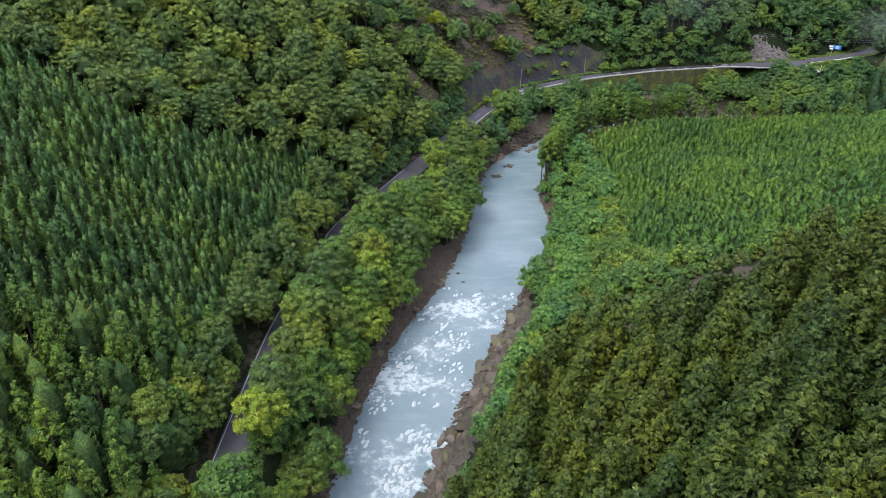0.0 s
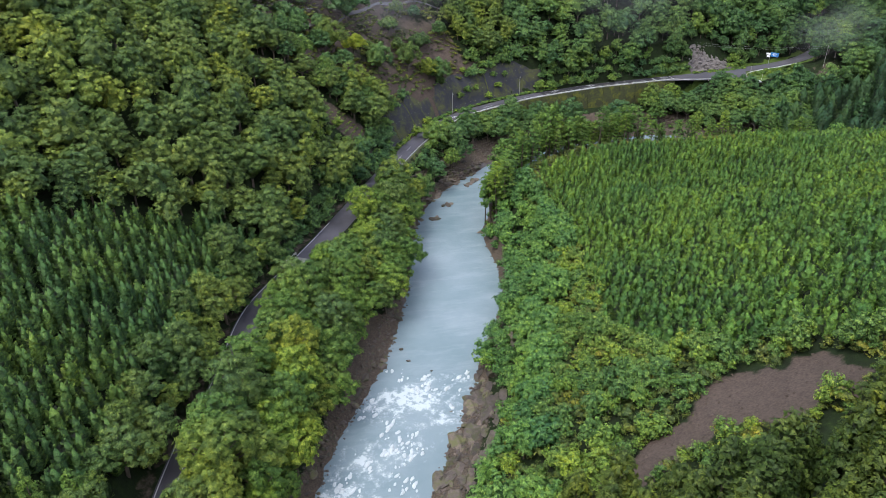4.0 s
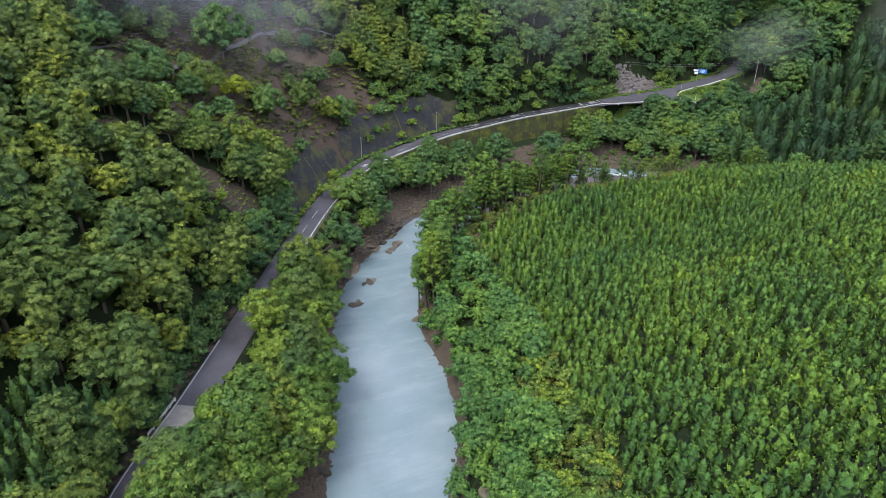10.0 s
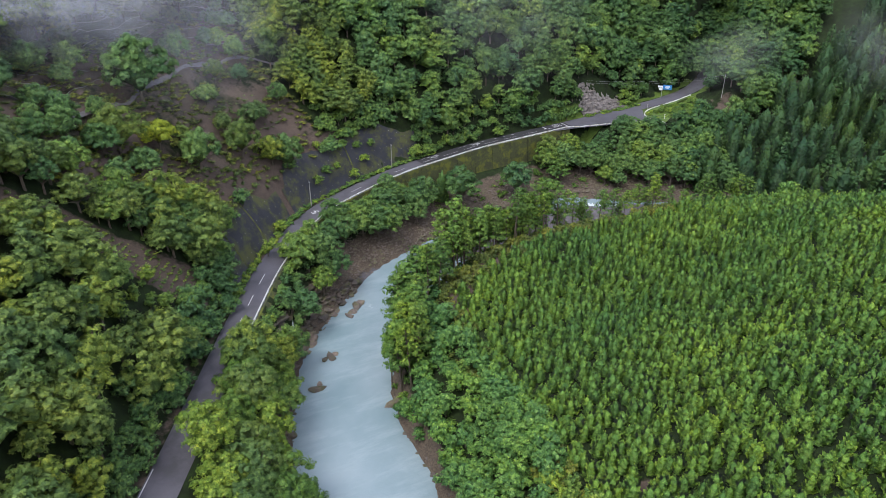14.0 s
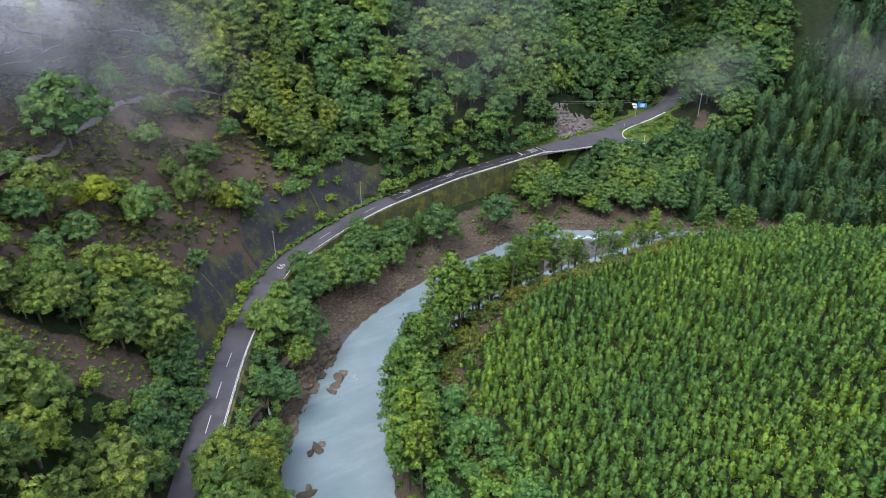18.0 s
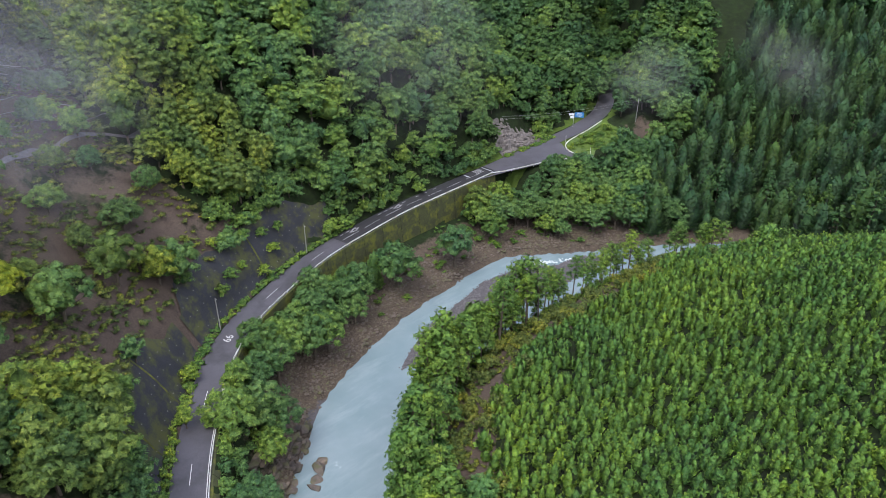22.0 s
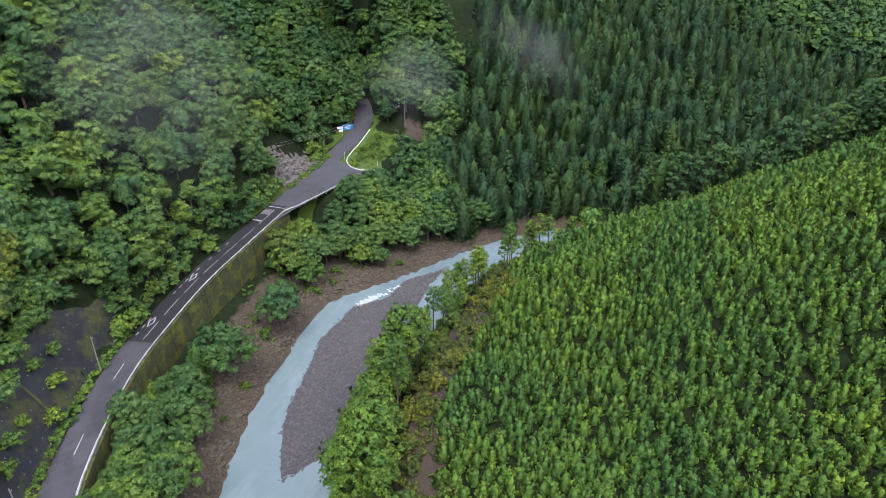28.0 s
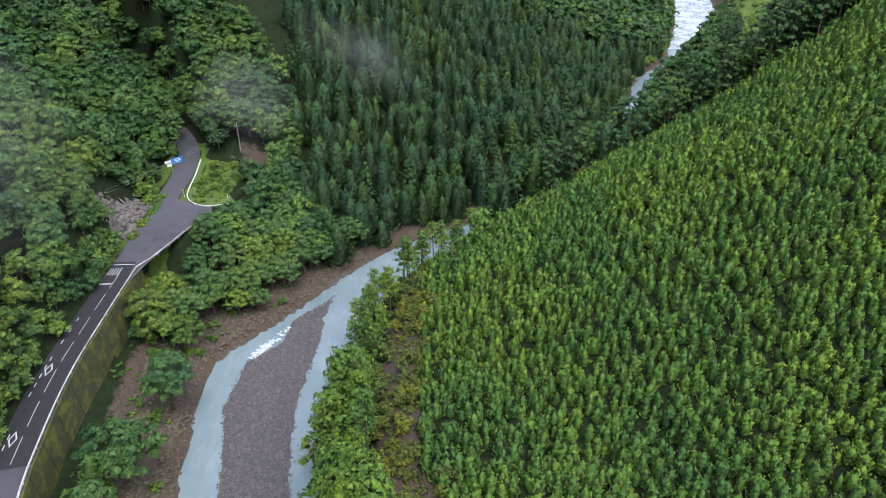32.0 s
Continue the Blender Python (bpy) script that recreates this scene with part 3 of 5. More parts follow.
def tall_tree(rng, height, radius, tufts, per_tuft, leaf, bare=0.36):
    """A slim riverside tree: bare lower stem, flat uneven tufts above."""
    lean = (rng.normal(0, 0.5), rng.normal(0, 0.5))
    cv, tv = [], [tube([(0, 0, -1), (lean[0] * 0.4, lean[1] * 0.4, height * 0.55), (lean[0], lean[1], height * 0.97)], [0.014 * height, 0.01 * height, 0.02], 5)]
    for k in range(tufts):
        u = (k + 0.5) / tufts
        z = height * (bare + (0.98 - bare) * u)
        a = k * 2.4 + rng.uniform(-0.5, 0.5)
        r = radius * (1.05 - 0.75 * u) * rng.uniform(0.4, 1.0)
        c = np.array((math.cos(a) * r + lean[0] * u, math.sin(a) * r + lean[1] * u, z))
        size = radius * rng.uniform(0.3, 0.48)
        cv.append(lobe(rng, c, size, size * 0.5, per_tuft, leaf, 0.35, (math.cos(a) * 0.4, math.sin(a) * 0.4, 0.3), 0.62))
        tv.append(tube([(lean[0] * u * 0.7, lean[1] * u * 0.7, z - 0.07 * height), c], [0.05, 0.015], 3))
    return merge(cv), merge(tv)


def scatter(x0, x1, y0, y1, step, seed, test, shake=0.38):
    """Places on a shaken grid for which test(x, y) holds."""
    rng = np.random.RandomState(seed)
    gx, gy = np.meshgrid(np.arange(x0, x1, step), np.arange(y0, y1, step))
    gx = gx + (np.arange(gx.shape[0]) % 2)[:, None] * step * 0.5
    x, y = (gx + rng.uniform(-shake, shake, gx.shape) * step).ravel(), (gy + rng.uniform(-shake, shake, gy.shape) * step).ravel()
    m = test(x, y)
    return x[m], y[m]


def stand(name, label, category, kinds, leaf, x, y, seed, scale=(0.8, 1.2), sink=0.15, tint=1.0):
    """Many trees of a stand as one object of leaves and one of stems."""
    rng = np.random.RandomState(seed)
    z = ground(x, y) - sink
    which = rng.randint(0, len(kinds), len(x))
    root = tagged(new(name), label, category, "", "stuff")
    for piece, material in ((0, leaf), (1, BARK)):
        vs, fs, ts, ps, k = [], [], [], [], 0
        r2 = np.random.RandomState(seed + 1)
        turn, size, shade = r2.uniform(0, 6.28, len(x)), r2.uniform(*scale, len(x)), r2.uniform(0, tint, len(x))
        slim = r2.uniform(0.88, 1.12, len(x))
        for i, kind in enumerate(kinds):
            v, f = kind[piece]
            m = np.where(which == i)[0]
            if not len(m):
                continue
            c, s, q = np.cos(turn[m])[:, None], np.sin(turn[m])[:, None], (size[m] * slim[m])[:, None]
            w = np.stack([(v[:, 0] * c - v[:, 1] * s) * q + x[m][:, None], (v[:, 0] * s + v[:, 1] * c) * q + y[m][:, None], v[:, 2] * size[m][:, None] + z[m][:, None]], -1)
            vs.append(w.reshape(-1, 3))
            fs.append((f[None] + (np.arange(len(m)) * len(v))[:, None, None] + k).reshape(-1, 4))
            ts.append(np.repeat(shade[m], len(v)))
            if piece == 0:
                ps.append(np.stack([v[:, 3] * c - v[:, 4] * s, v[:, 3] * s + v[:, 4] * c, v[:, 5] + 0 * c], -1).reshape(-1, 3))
            k += len(m) * len(v)
        if vs:
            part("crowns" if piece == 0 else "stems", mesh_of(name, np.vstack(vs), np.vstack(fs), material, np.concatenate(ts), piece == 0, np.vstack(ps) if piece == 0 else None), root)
    return root


def single_trees(name, labels, category, group, kinds, leaf, x, y, seed, scale=(0.85, 1.2), sink=0.2):
    """Trees that stand each for itself, with trunk and crown."""
    rng = np.random.RandomState(seed)
    first = []
    for i, (crown, trunk) in enumerate(kinds):
        root = tagged(new(name), labels[i % len(labels)], category, group)
        part("trunk", mesh_of("trunk", *trunk, BARK), root)
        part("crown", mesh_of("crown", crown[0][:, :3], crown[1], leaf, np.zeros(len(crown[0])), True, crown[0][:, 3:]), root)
        first.append(root)
    z = ground(x, y) - sink
    for i in reversed(range(len(x))):
        q = rng.uniform(*scale)
        m = pose(x[i], y[i], z[i], rng.uniform(-3, 3), rng.uniform(-3, 3), rng.uniform(0, 360)) @ Matrix.Diagonal((q, q, q * rng.uniform(0.92, 1.08), 1))
        if i < len(first):
            first[i].matrix_basis = m
        else:
            copy_thing(first[i % len(first)], m)
    return first

# ---- ground ----


def spread(lo, hi, step, far, grow=1.22):
    """Coordinates close together between lo and hi, wider and wider out to far."""
    core = list(np.arange(lo, hi + 0.1, step))
    a, b, s = lo, hi, step
    left, right = [], []
    while a > -far:
        s *= grow
        a, b = a - s, b + s
        left.append(a)
        right.append(b)
    return np.array(left[::-1] + core + right)


def bare_slope(x, y):
    """1 on the cleared hillside above the bend, 0 off it."""
    off, _ = aside(LINE_ROAD, x, y)
    x, y = np.asarray(x, float).ravel(), np.asarray(y, float).ravel()
    south = np.interp(x, [-60, -40, -23, -15, -6, 0, 7, 15, 27, 34, 50], [230, 216, 204, 198, 197, 200, 203, 208, 216, 222, 232])
    east = np.interp(y, [215, 245, 255, 262, 272, 290], [70, 66, 61, 56, 49, 46])
    return ease(-2, 3, y - south) * (1 - ease(-2, 3, x - east)) * ease(10, 13, off) * (1 - ease(55, 61, off))


def soil_patch(x, y):
    """1 on the fresh earth of the landslip above the old cedars."""
    ragged = 0.16 * waves(x, y, 7, 183) + 0.08 * waves(x, y, 3, 184)
    slip = 1 - ease(0.75, 1.1, np.hypot((x - 46) / 10.5, (y - 19.5 + 0.15 * (x - 46)) / 7.5) + ragged)
    tongue = 1 - ease(0.7, 1.1, np.hypot((x - 30) / 10, (y - 19 - 0.2 * (x - 30)) / 3.6) + ragged)
    spots = np.maximum(1 - ease(0.6, 1.1, np.hypot(x - 33.6, (y - 41.5) * 1.4) / 2.6), 1 - ease(0.6, 1.1, np.hypot(x - 62, (y - 96) * 1.3) / 2.2))
    return np.maximum(np.maximum(slip, tongue), spots)


def build_ground():
    xs = np.unique(np.round(np.concatenate([spread(-110, 300, 2.0, 1500), np.arange(304, 740, 4.0)]), 2))
    ys = np.unique(np.round(np.concatenate([spread(-40, 320, 2.0, 1500), np.arange(-140, -41, 4.0)]), 2))
    gx, gy = np.meshgrid(xs, ys)
    z = ground(gx, gy)
    i = np.arange(gx.size).reshape(gx.shape)
    f = np.stack([i[:-1, :-1], i[:-1, 1:], i[1:, 1:], i[1:, :-1]], -1).reshape(-1, 4)
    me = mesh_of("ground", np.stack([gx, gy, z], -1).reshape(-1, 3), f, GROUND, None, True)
    x, y = gx.ravel(), gy.ravel()
    left, right, off, top = lie(x, y)
    out = np.maximum(left, right)
    masks = {
        "gravel": np.where(out <= 0.5, 1.0, 0.0) * (gravel_bar(x, y) > -3),
        "bank": np.maximum((1 - ease(7, 10, left)) * (left > -3) * ease(68, 78, y) * (1 - ease(104, 114, y)) * (x < 30), np.maximum((1 - ease(7 + 3 * ease(80, 95, x), 13 + 5 * ease(80, 95, x), left)) * (left > -3) * ease(20, 60, x), np.maximum((1 - ease(1.5, 4, out)) * (out > -4), (1 - ease(4, 8, right)) * (right > -3) * (1 - ease(60, 85, y))))),
        "soil": 0.72 * (right > 8.5) * (right < 19) * (x > 60) * (x < 165) * (y > 140) + np.maximum(0.8 * ease(-27, -23, x) * (1 - ease(10, 14, x)) * (1 - ease(4.5, 7, np.abs(y - 186.5))), np.maximum(np.maximum(np.maximum(bare_slope(x, y) * (0.62 + 0.2 * waves(x, y, 19, 7)), soil_patch(x, y)), 0.7 * (1 - ease(3, 11, np.hypot(x - 230, (y - 236) * 1.3) + 4 * waves(x, y, 7, 14)))), np.maximum(0.5 * (1 - ease(5, 8, np.abs(off))) * (off > 3) * (y < 200), 0.75 * (off > 3.5) * (off < 16) * ease(20, 24, x) * (1 - ease(64, 74, x)) * (y > 180)))),
        "grassy": np.maximum(0.6 * ease(40, 90, x) * (bare_slope(x, y) > 0.2) * (waves(x, y, 17, 8) > 0.1), np.maximum(0.3 * (right > 4) * (x < 300) + 0.9 * (right > 12) * (x > 400), 0.85 * (np.hypot((x - 208) / 18, (y - 245) / 9) < 1) + 0.85 * (np.abs(off) > 3.4) * (np.abs(off) < 6.5) * (x > 150) * (x < 240))),
    }
    for k, v in masks.items():
        a = me.attributes.new(k, "FLOAT", "POINT")
        a.data.foreach_set("value", np.asarray(v, np.float32))
    return tagged(new("ground", me), "steep wooded valley floor and hillsides of dark earth", "ground", "", "structure")


build_ground()


def build_water():
    xs, ys = np.arange(-90, 700, 1.5), np.arange(-110, 240, 1.5)
    gx, gy = np.meshgrid(xs, ys)
    left, right, _, _ = lie(gx, gy)
    ok = (np.maximum(left, right) < 4).reshape(gx.shape)
    z = 0.012 * np.maximum(gx - 150, 0) + 0.05 * waves(gx, gy, 7, 11) + 0.04 * waves(gx, gy, 3.2, 12)
    rapid = np.clip(1 - ease(88, 100, gy) + (1 - ease(3, 9, np.hypot(gx - 150, gy - 221))), 0, 1) * (gx < 160)
    z = z + rapid * 0.16 * waves(gx, gy, 4.5, 13)
    white = 0.34 * (1 - ease(78, 104, gy)) * (gx < 60) + 0.13 * (waves(gx, gy, 26, 15) + 0.6 * waves(gx, gy, 6, 16)) * (gy < 104)
    white = white + 0.55 * np.exp(-(((gx - 153) / 4.5) ** 2 + ((gy - 219 + 0.6 * (gx - 153)) / 1.6) ** 2)) + 0.5 * np.exp(-(((gx - 53.5) / 1.2) ** 2 + ((gy - 194) / 2.4) ** 2))
    white = white + 0.2 * np.exp(-(((gx - 62) / 9) ** 2 + ((gy - 203) / 5) ** 2)) + 0.45 * (gx > 480) + 0.25 * np.exp(-(((gx - 86) / 6) ** 2 + ((gy - 214) / 4) ** 2))
    i = np.arange(gx.size).reshape(gx.shape)
    f = np.stack([i[:-1, :-1], i[:-1, 1:], i[1:, 1:], i[1:, :-1]], -1)
    f = f[ok[:-1, :-1] | ok[1:, 1:]]
    used = np.unique(f)
    back = np.zeros(gx.size, int)
    back[used] = np.arange(len(used))
    v = np.stack([gx, gy, z], -1).reshape(-1, 3)[used]
    me = mesh_of("water", v, back[f], WATER, None, True)
    a = me.attributes.new("foam", "FLOAT", "POINT")
    a.data.foreach_set("value", white.ravel()[used].astype(np.float32))
    return tagged(new("water", me), "milky turquoise river water running between rocky banks", "river", "", "structure")


build_water()

# ---- road ----
ROAD_FINE = dense(ROAD, 2.0)
ROAD_RUN = np.concatenate([[0], np.cumsum(np.linalg.norm(np.diff(ROAD_FINE[:, :2], axis=0), axis=1))])


def along_road(run, off, up=0.0):
    """Places at metres along the road and metres to the hill's side of its centre."""
    run = np.asarray(run, float)
    x, y, z = (np.interp(run, ROAD_RUN, ROAD_FINE[:, k]) for k in range(3))
    x2, y2 = np.interp(run + 0.5, ROAD_RUN, ROAD_FINE[:, 0]), np.interp(run + 0.5, ROAD_RUN, ROAD_FINE[:, 1])
    x1, y1 = np.interp(run - 0.5, ROAD_RUN, ROAD_FINE[:, 0]), np.interp(run - 0.5, ROAD_RUN, ROAD_FINE[:, 1])
    l = np.hypot(x2 - x1, y2 - y1)
    return np.stack([x - (y2 - y1) / l * off, y + (x2 - x1) / l * off, z + up + 0 * run], -1)


def run_at(x, y):
    _, w = aside(ROAD_FINE, np.array([x]), np.array([y]))
    return float(np.interp(w[0], np.arange(len(ROAD_FINE)), ROAD_RUN))


def strip(a, b, lo, hi, up, step=2.0):
    """A band on the road between two runs and two offsets."""
    r = np.linspace(a, b, max(2, int((b - a) / step) + 1))
    return ribbon([along_road(r, lo, up), along_road(r, hi, up)])


R_START, R_END = run_at(-60, -90), run_at(262, 275)
R_WALL0, R_WALL1 = run_at(14, 176), run_at(161, 253.5)
R_NEW0, R_NEW1 = run_at(96, 249), run_at(163, 253)
road = tagged(new("road"), "narrow two-lane mountain road of grey asphalt, damp", "road", "", "structure")
part("asphalt", mesh_of("asphalt", *strip(R_START, R_END, -3.5, 3.3, 0.0), ASPHALT), road)
part("new_surfacing", mesh_of("new_surfacing", *strip(R_NEW0, R_NEW1, -3.45, 3.25, 0.008), NEW_ASPHALT), road, "fresh black asphalt")
part("edge_line", mesh_of("edge_line", *strip(run_at(10, 168), run_at(158, 253.5), -3.02, -2.87, 0.014), PAINT), road, "white painted line")
part("edge_line", mesh_of("edge_line", *strip(R_START, run_at(-4, 141), 2.85, 3.0, 0.014), PAINT), road, "white painted line")


def thing(name, label, category, group="", kind=""):
    return tagged(new(name), label, category, group, kind)


# markings
R_DASH0, R_DASH1 = run_at(-40, 30), run_at(92, 248)
for r in np.arange(R_DASH0, R_DASH1, 10.0):
    if abs(r + 2.5 - run_at(48, 226)) < 9 or run_at(-30, 70) < r < run_at(14, 178) or (run_at(22, 190) < r and int(round((r - R_DASH0) / 10)) % 2):
        continue
    part("centre_dash", mesh_of("centre_dash", *strip(r, r + 5, -0.07, 0.07, 0.014), PAINT), road)
for r in np.arange(R_NEW0 + 1, R_NEW1 - 6, 9.0):
    part("lane_line", mesh_of("lane_line", *strip(r, r + 6.5, -0.1, 0.02, 0.022), PAINT), road)
for r in list(np.arange(R_NEW0 + 2, R_NEW0 + 9, 2.6)) + list(np.arange(R_NEW0 + 18, R_NEW0 + 30, 2.6)) + list(np.arange(R_NEW0 + 34, R_NEW0 + 46, 4.0)):
    part("slow_mark", mesh_of("slow_mark", *strip(r, r + 1.3, 2.25, 2.45, 0.022, 0.6), PAINT), road)


def diamond(run, off):
    """A lozenge outline painted on the lane."""
    rows = []
    for a, b in ((2.0, 0.75), (1.4, 0.48)):
        rows.append([along_road(run + a, off, 0.022), along_road(run, off + b, 0.022), along_road(run - a, off, 0.022), along_road(run, off - b, 0.022), along_road(run + a, off, 0.022)])
    return ribbon(rows)


part("diamond_mark", mesh_of("diamond_mark", *diamond(run_at(102.8, 251.3), 1.45), PAINT), road)
part("diamond_mark", mesh_of("diamond_mark", *diamond(run_at(121.3, 252.9), 1.45), PAINT), road)
r = run_at(152.5, 254)
part("stop_bar", mesh_of("stop_bar", *strip(r, r + 0.5, 0.2, 3.0, 0.022, 0.25), PAINT), road)
for k in range(5):
    part("lettering_bar", mesh_of("lettering_bar", *strip(r + 4.2, r + 7.6 - 0.3 * (k % 2), 2.8 - k * 0.62, 2.6 - k * 0.62, 0.022, 0.8), PAINT), road)
part("crossing_bar", mesh_of("crossing_bar", *strip(r + 9, r + 9.3, -3.0, 3.0, 0.022, 0.2), PAINT), road)
r = run_at(-13.4, 122.2)
part("repair_patch", mesh_of("repair_patch", *strip(r - 8, r, -3.4, 3.2, 0.01), CONCRETE), road, "pale concrete deck over a culvert")
font = bpy.data.curves.new("number", "FONT")
font.body, font.size, font.align_x, font.align_y = "66", 2.7, "CENTER", "CENTER"
writing = new("number", font)
number_mesh = bpy.data.meshes.new_from_object(writing)
bpy.data.objects.remove(writing)
number_mesh.materials.clear()
number_mesh.materials.append(PAINT)
number = part("painted_number", number_mesh, road, "white painted number")
q, q2 = along_road(run_at(51, 229.3), 0.4), along_road(run_at(51, 229.3) + 1, 0.4)
number.matrix_basis = pose(q[0], q[1], q[2] + 0.06, 0, 0, math.degrees(math.atan2(q2[1] - q[1], q2[0] - q[0])))

# junction: side road, island with its kerb
junction = thing("side_road", "asphalt mouth of a side road at the junction", "road", "", "structure")
outer = dense([(152, 249.9), (161.8, 248.3), (170.9, 245.6), (180.9, 242.4), (186.3, 239.3), (188.8, 236), (190, 232.5)], 2)
inner = dense([(158, 251), (170, 252), (184, 253), (198.5, 252), (196, 247.5), (193.6, 242.5), (194.2, 237), (195, 232.5)], 2)
n = 40
rows = []
for line in (outer, inner):
    t = np.linspace(0, 1, len(line))
    u = np.linspace(0, 1, n)
    gx, gy = np.interp(u, t, line[:, 0]), np.interp(u, t, line[:, 1])
    rows.append(np.stack([gx, gy, np.interp(gx, [158, 172, 198, 226], [18.75, 19.24, 20.3, 21.4]) + 0.01], -1))
part("asphalt", mesh_of("asphalt", *ribbon(rows), ASPHALT), junction)
tip = dense([(226, 252), (215.4, 250.9), (206.5, 250.3), (200.5, 249.4), (196.2, 246.8), (193.7, 242.5), (194.3, 238), (195.3, 234)], 1)
kerb_z = np.interp(tip[:, 0], [192, 200, 216, 226], [20.05, 20.4, 21.5, 22.6])
kerb = thing("kerb", "white kerb round a grassy island at the junction", "kerb", "", "structure")
for k in range(0, len(tip) - 1, 2):
    a, b = tip[k], tip[min(k + 2, len(tip) - 1)]
    part("kerb_stone", mesh_of("kerb_stone", *box((a[0] + b[0]) / 2, (a[1] + b[1]) / 2, kerb_z[k] + 0.05, np.hypot(*(b - a)) * 0.96, 0.3, 0.4, math.atan2(b[1] - a[1], b[0] - a[0])), RAIL), kerb)
isl = []
for share in (0.0, 0.1, 0.2, 0.3):
    q = tip * (1 - share) + np.array((212.0, 243.5)) * share + 0.25 * np.stack([waves(tip[:, 0], tip[:, 1], 5, 61), waves(tip[:, 0], tip[:, 1], 5, 62)], 1) * (share > 0)
    isl.append(np.column_stack([q, np.maximum(kerb_z + 0.12 + 0.1 * share, ground(q[:, 0], q[:, 1]) + 0.1)]))
tagged(new("grass_island", mesh_of("grass_island", *ribbon(isl), surface("island_grass", (0.05, 0.085, 0.018), (0.085, 0.14, 0.025), 0.5, 4.0, 0.9, 0.8, 0.1), None, True)), "grassy traffic island at the junction", "grass", "", "structure")
for px, py in ((200.6, 250.3), (197.0, 236.5)):
    marker = thing("marker_post", "thin white reflector post beside the kerb", "post", "marker posts at the junction")
    part("shaft", mesh_of("shaft", *tube([(0, 0, -0.3), (0, 0, 0.8), (0, 0, 2.2)], [0.06, 0.06, 0.05], 6), RAIL), marker)
    part("reflector", mesh_of("reflector", *box(0, 0, 2.25, 0.14, 0.14, 0.2), SIGN_WHITE), marker)
    marker.location = (px, py, 20.4)

# wall below the road, in cast panels
wall = thing("retaining_wall", "mossy concrete wall that carries the road above the river", "wall", "", "structure")
for r in np.arange(R_WALL0, R_WALL1, 8.0):
    rr = np.linspace(r, min(r + 7.9, R_WALL1), 7)
    top_in, top_out, foot = along_road(rr, -3.55, 0.12), along_road(rr, -3.95, 0.12), along_road(rr, -4.9, 0)
    foot[:, 2] = ground(foot[:, 0], foot[:, 1]) - 1.2
    foot[:, 2] = np.minimum(foot[:, 2], top_out[:, 2] - 1.0)
    low = top_in.copy()
    low[:, 2] -= 0.6
    part("wall_panel", mesh_of("wall_panel", *ribbon([low, top_in, top_out, foot]), MOSS_WALL), wall)

# guard rail on the river side
guard = thing("guard_rail", "long white guard rail on the river side of the road", "guard rail")
rail_end = run_at(160, 253.5)


def rail_line(run):
    return along_road(run, -3.42)


rr = np.arange(run_at(8, 164), rail_end, 2.0)
base = rail_line(rr)
far = outer[(outer[:, 0] > 163) & (outer[:, 1] > 233)]
extra = np.column_stack([far, np.interp(far[:, 0], [158, 172, 198, 226], [18.75, 19.24, 20.3, 21.4])])
base = np.vstack([base, extra])
for k in range(0, len(base) - 1, 4):
    seg = base[k:k + 5]
    d = np.gradient(seg[:, :2], axis=0)
    nrm = np.stack([-d[:, 1], d[:, 0]], 1) / np.linalg.norm(d, axis=1, keepdims=True)
    prof = []
    for o, z in ((0.0, 0.38), (0.07, 0.46), (0.0, 0.55), (0.07, 0.64), (0.0, 0.74), (-0.06, 0.74), (-0.06, 0.38)):
        prof.append(np.column_stack([seg[:, :2] + nrm * o, seg[:, 2] + z]))
    part("beam", mesh_of("beam", *ribbon(prof), RAIL), guard)
post_mesh = mesh_of("rail_post", *tube([(0, 0, -0.3), (0, 0, 0.4), (0, 0, 0.82)], [0.09, 0.09, 0.08], 6), RAIL)
for k in range(0, len(base), 2):
    p = part("rail_post", post_mesh, guard)
    p.location = base[k] + np.array((0.0, 0.0, 0.0))

# low white rails on both sides of the culvert
for off in (-3.6, 3.5):
    low_rail = thing("culvert_rail", "short white rail beside the concrete deck of the road", "railing", "rails of the culvert")
    rr = np.linspace(run_at(-13.4, 122.2) - 9, run_at(-13.4, 122.2) + 1, 6)
    line = along_road(rr, off)
    for up in (0.45, 0.85):
        part("bar", mesh_of("bar", *tube(list(line + (0, 0, up)), [0.09] * 6, 5), RAIL), low_rail)
    for q in line:
        part("rail_post", post_mesh, low_rail).location = q

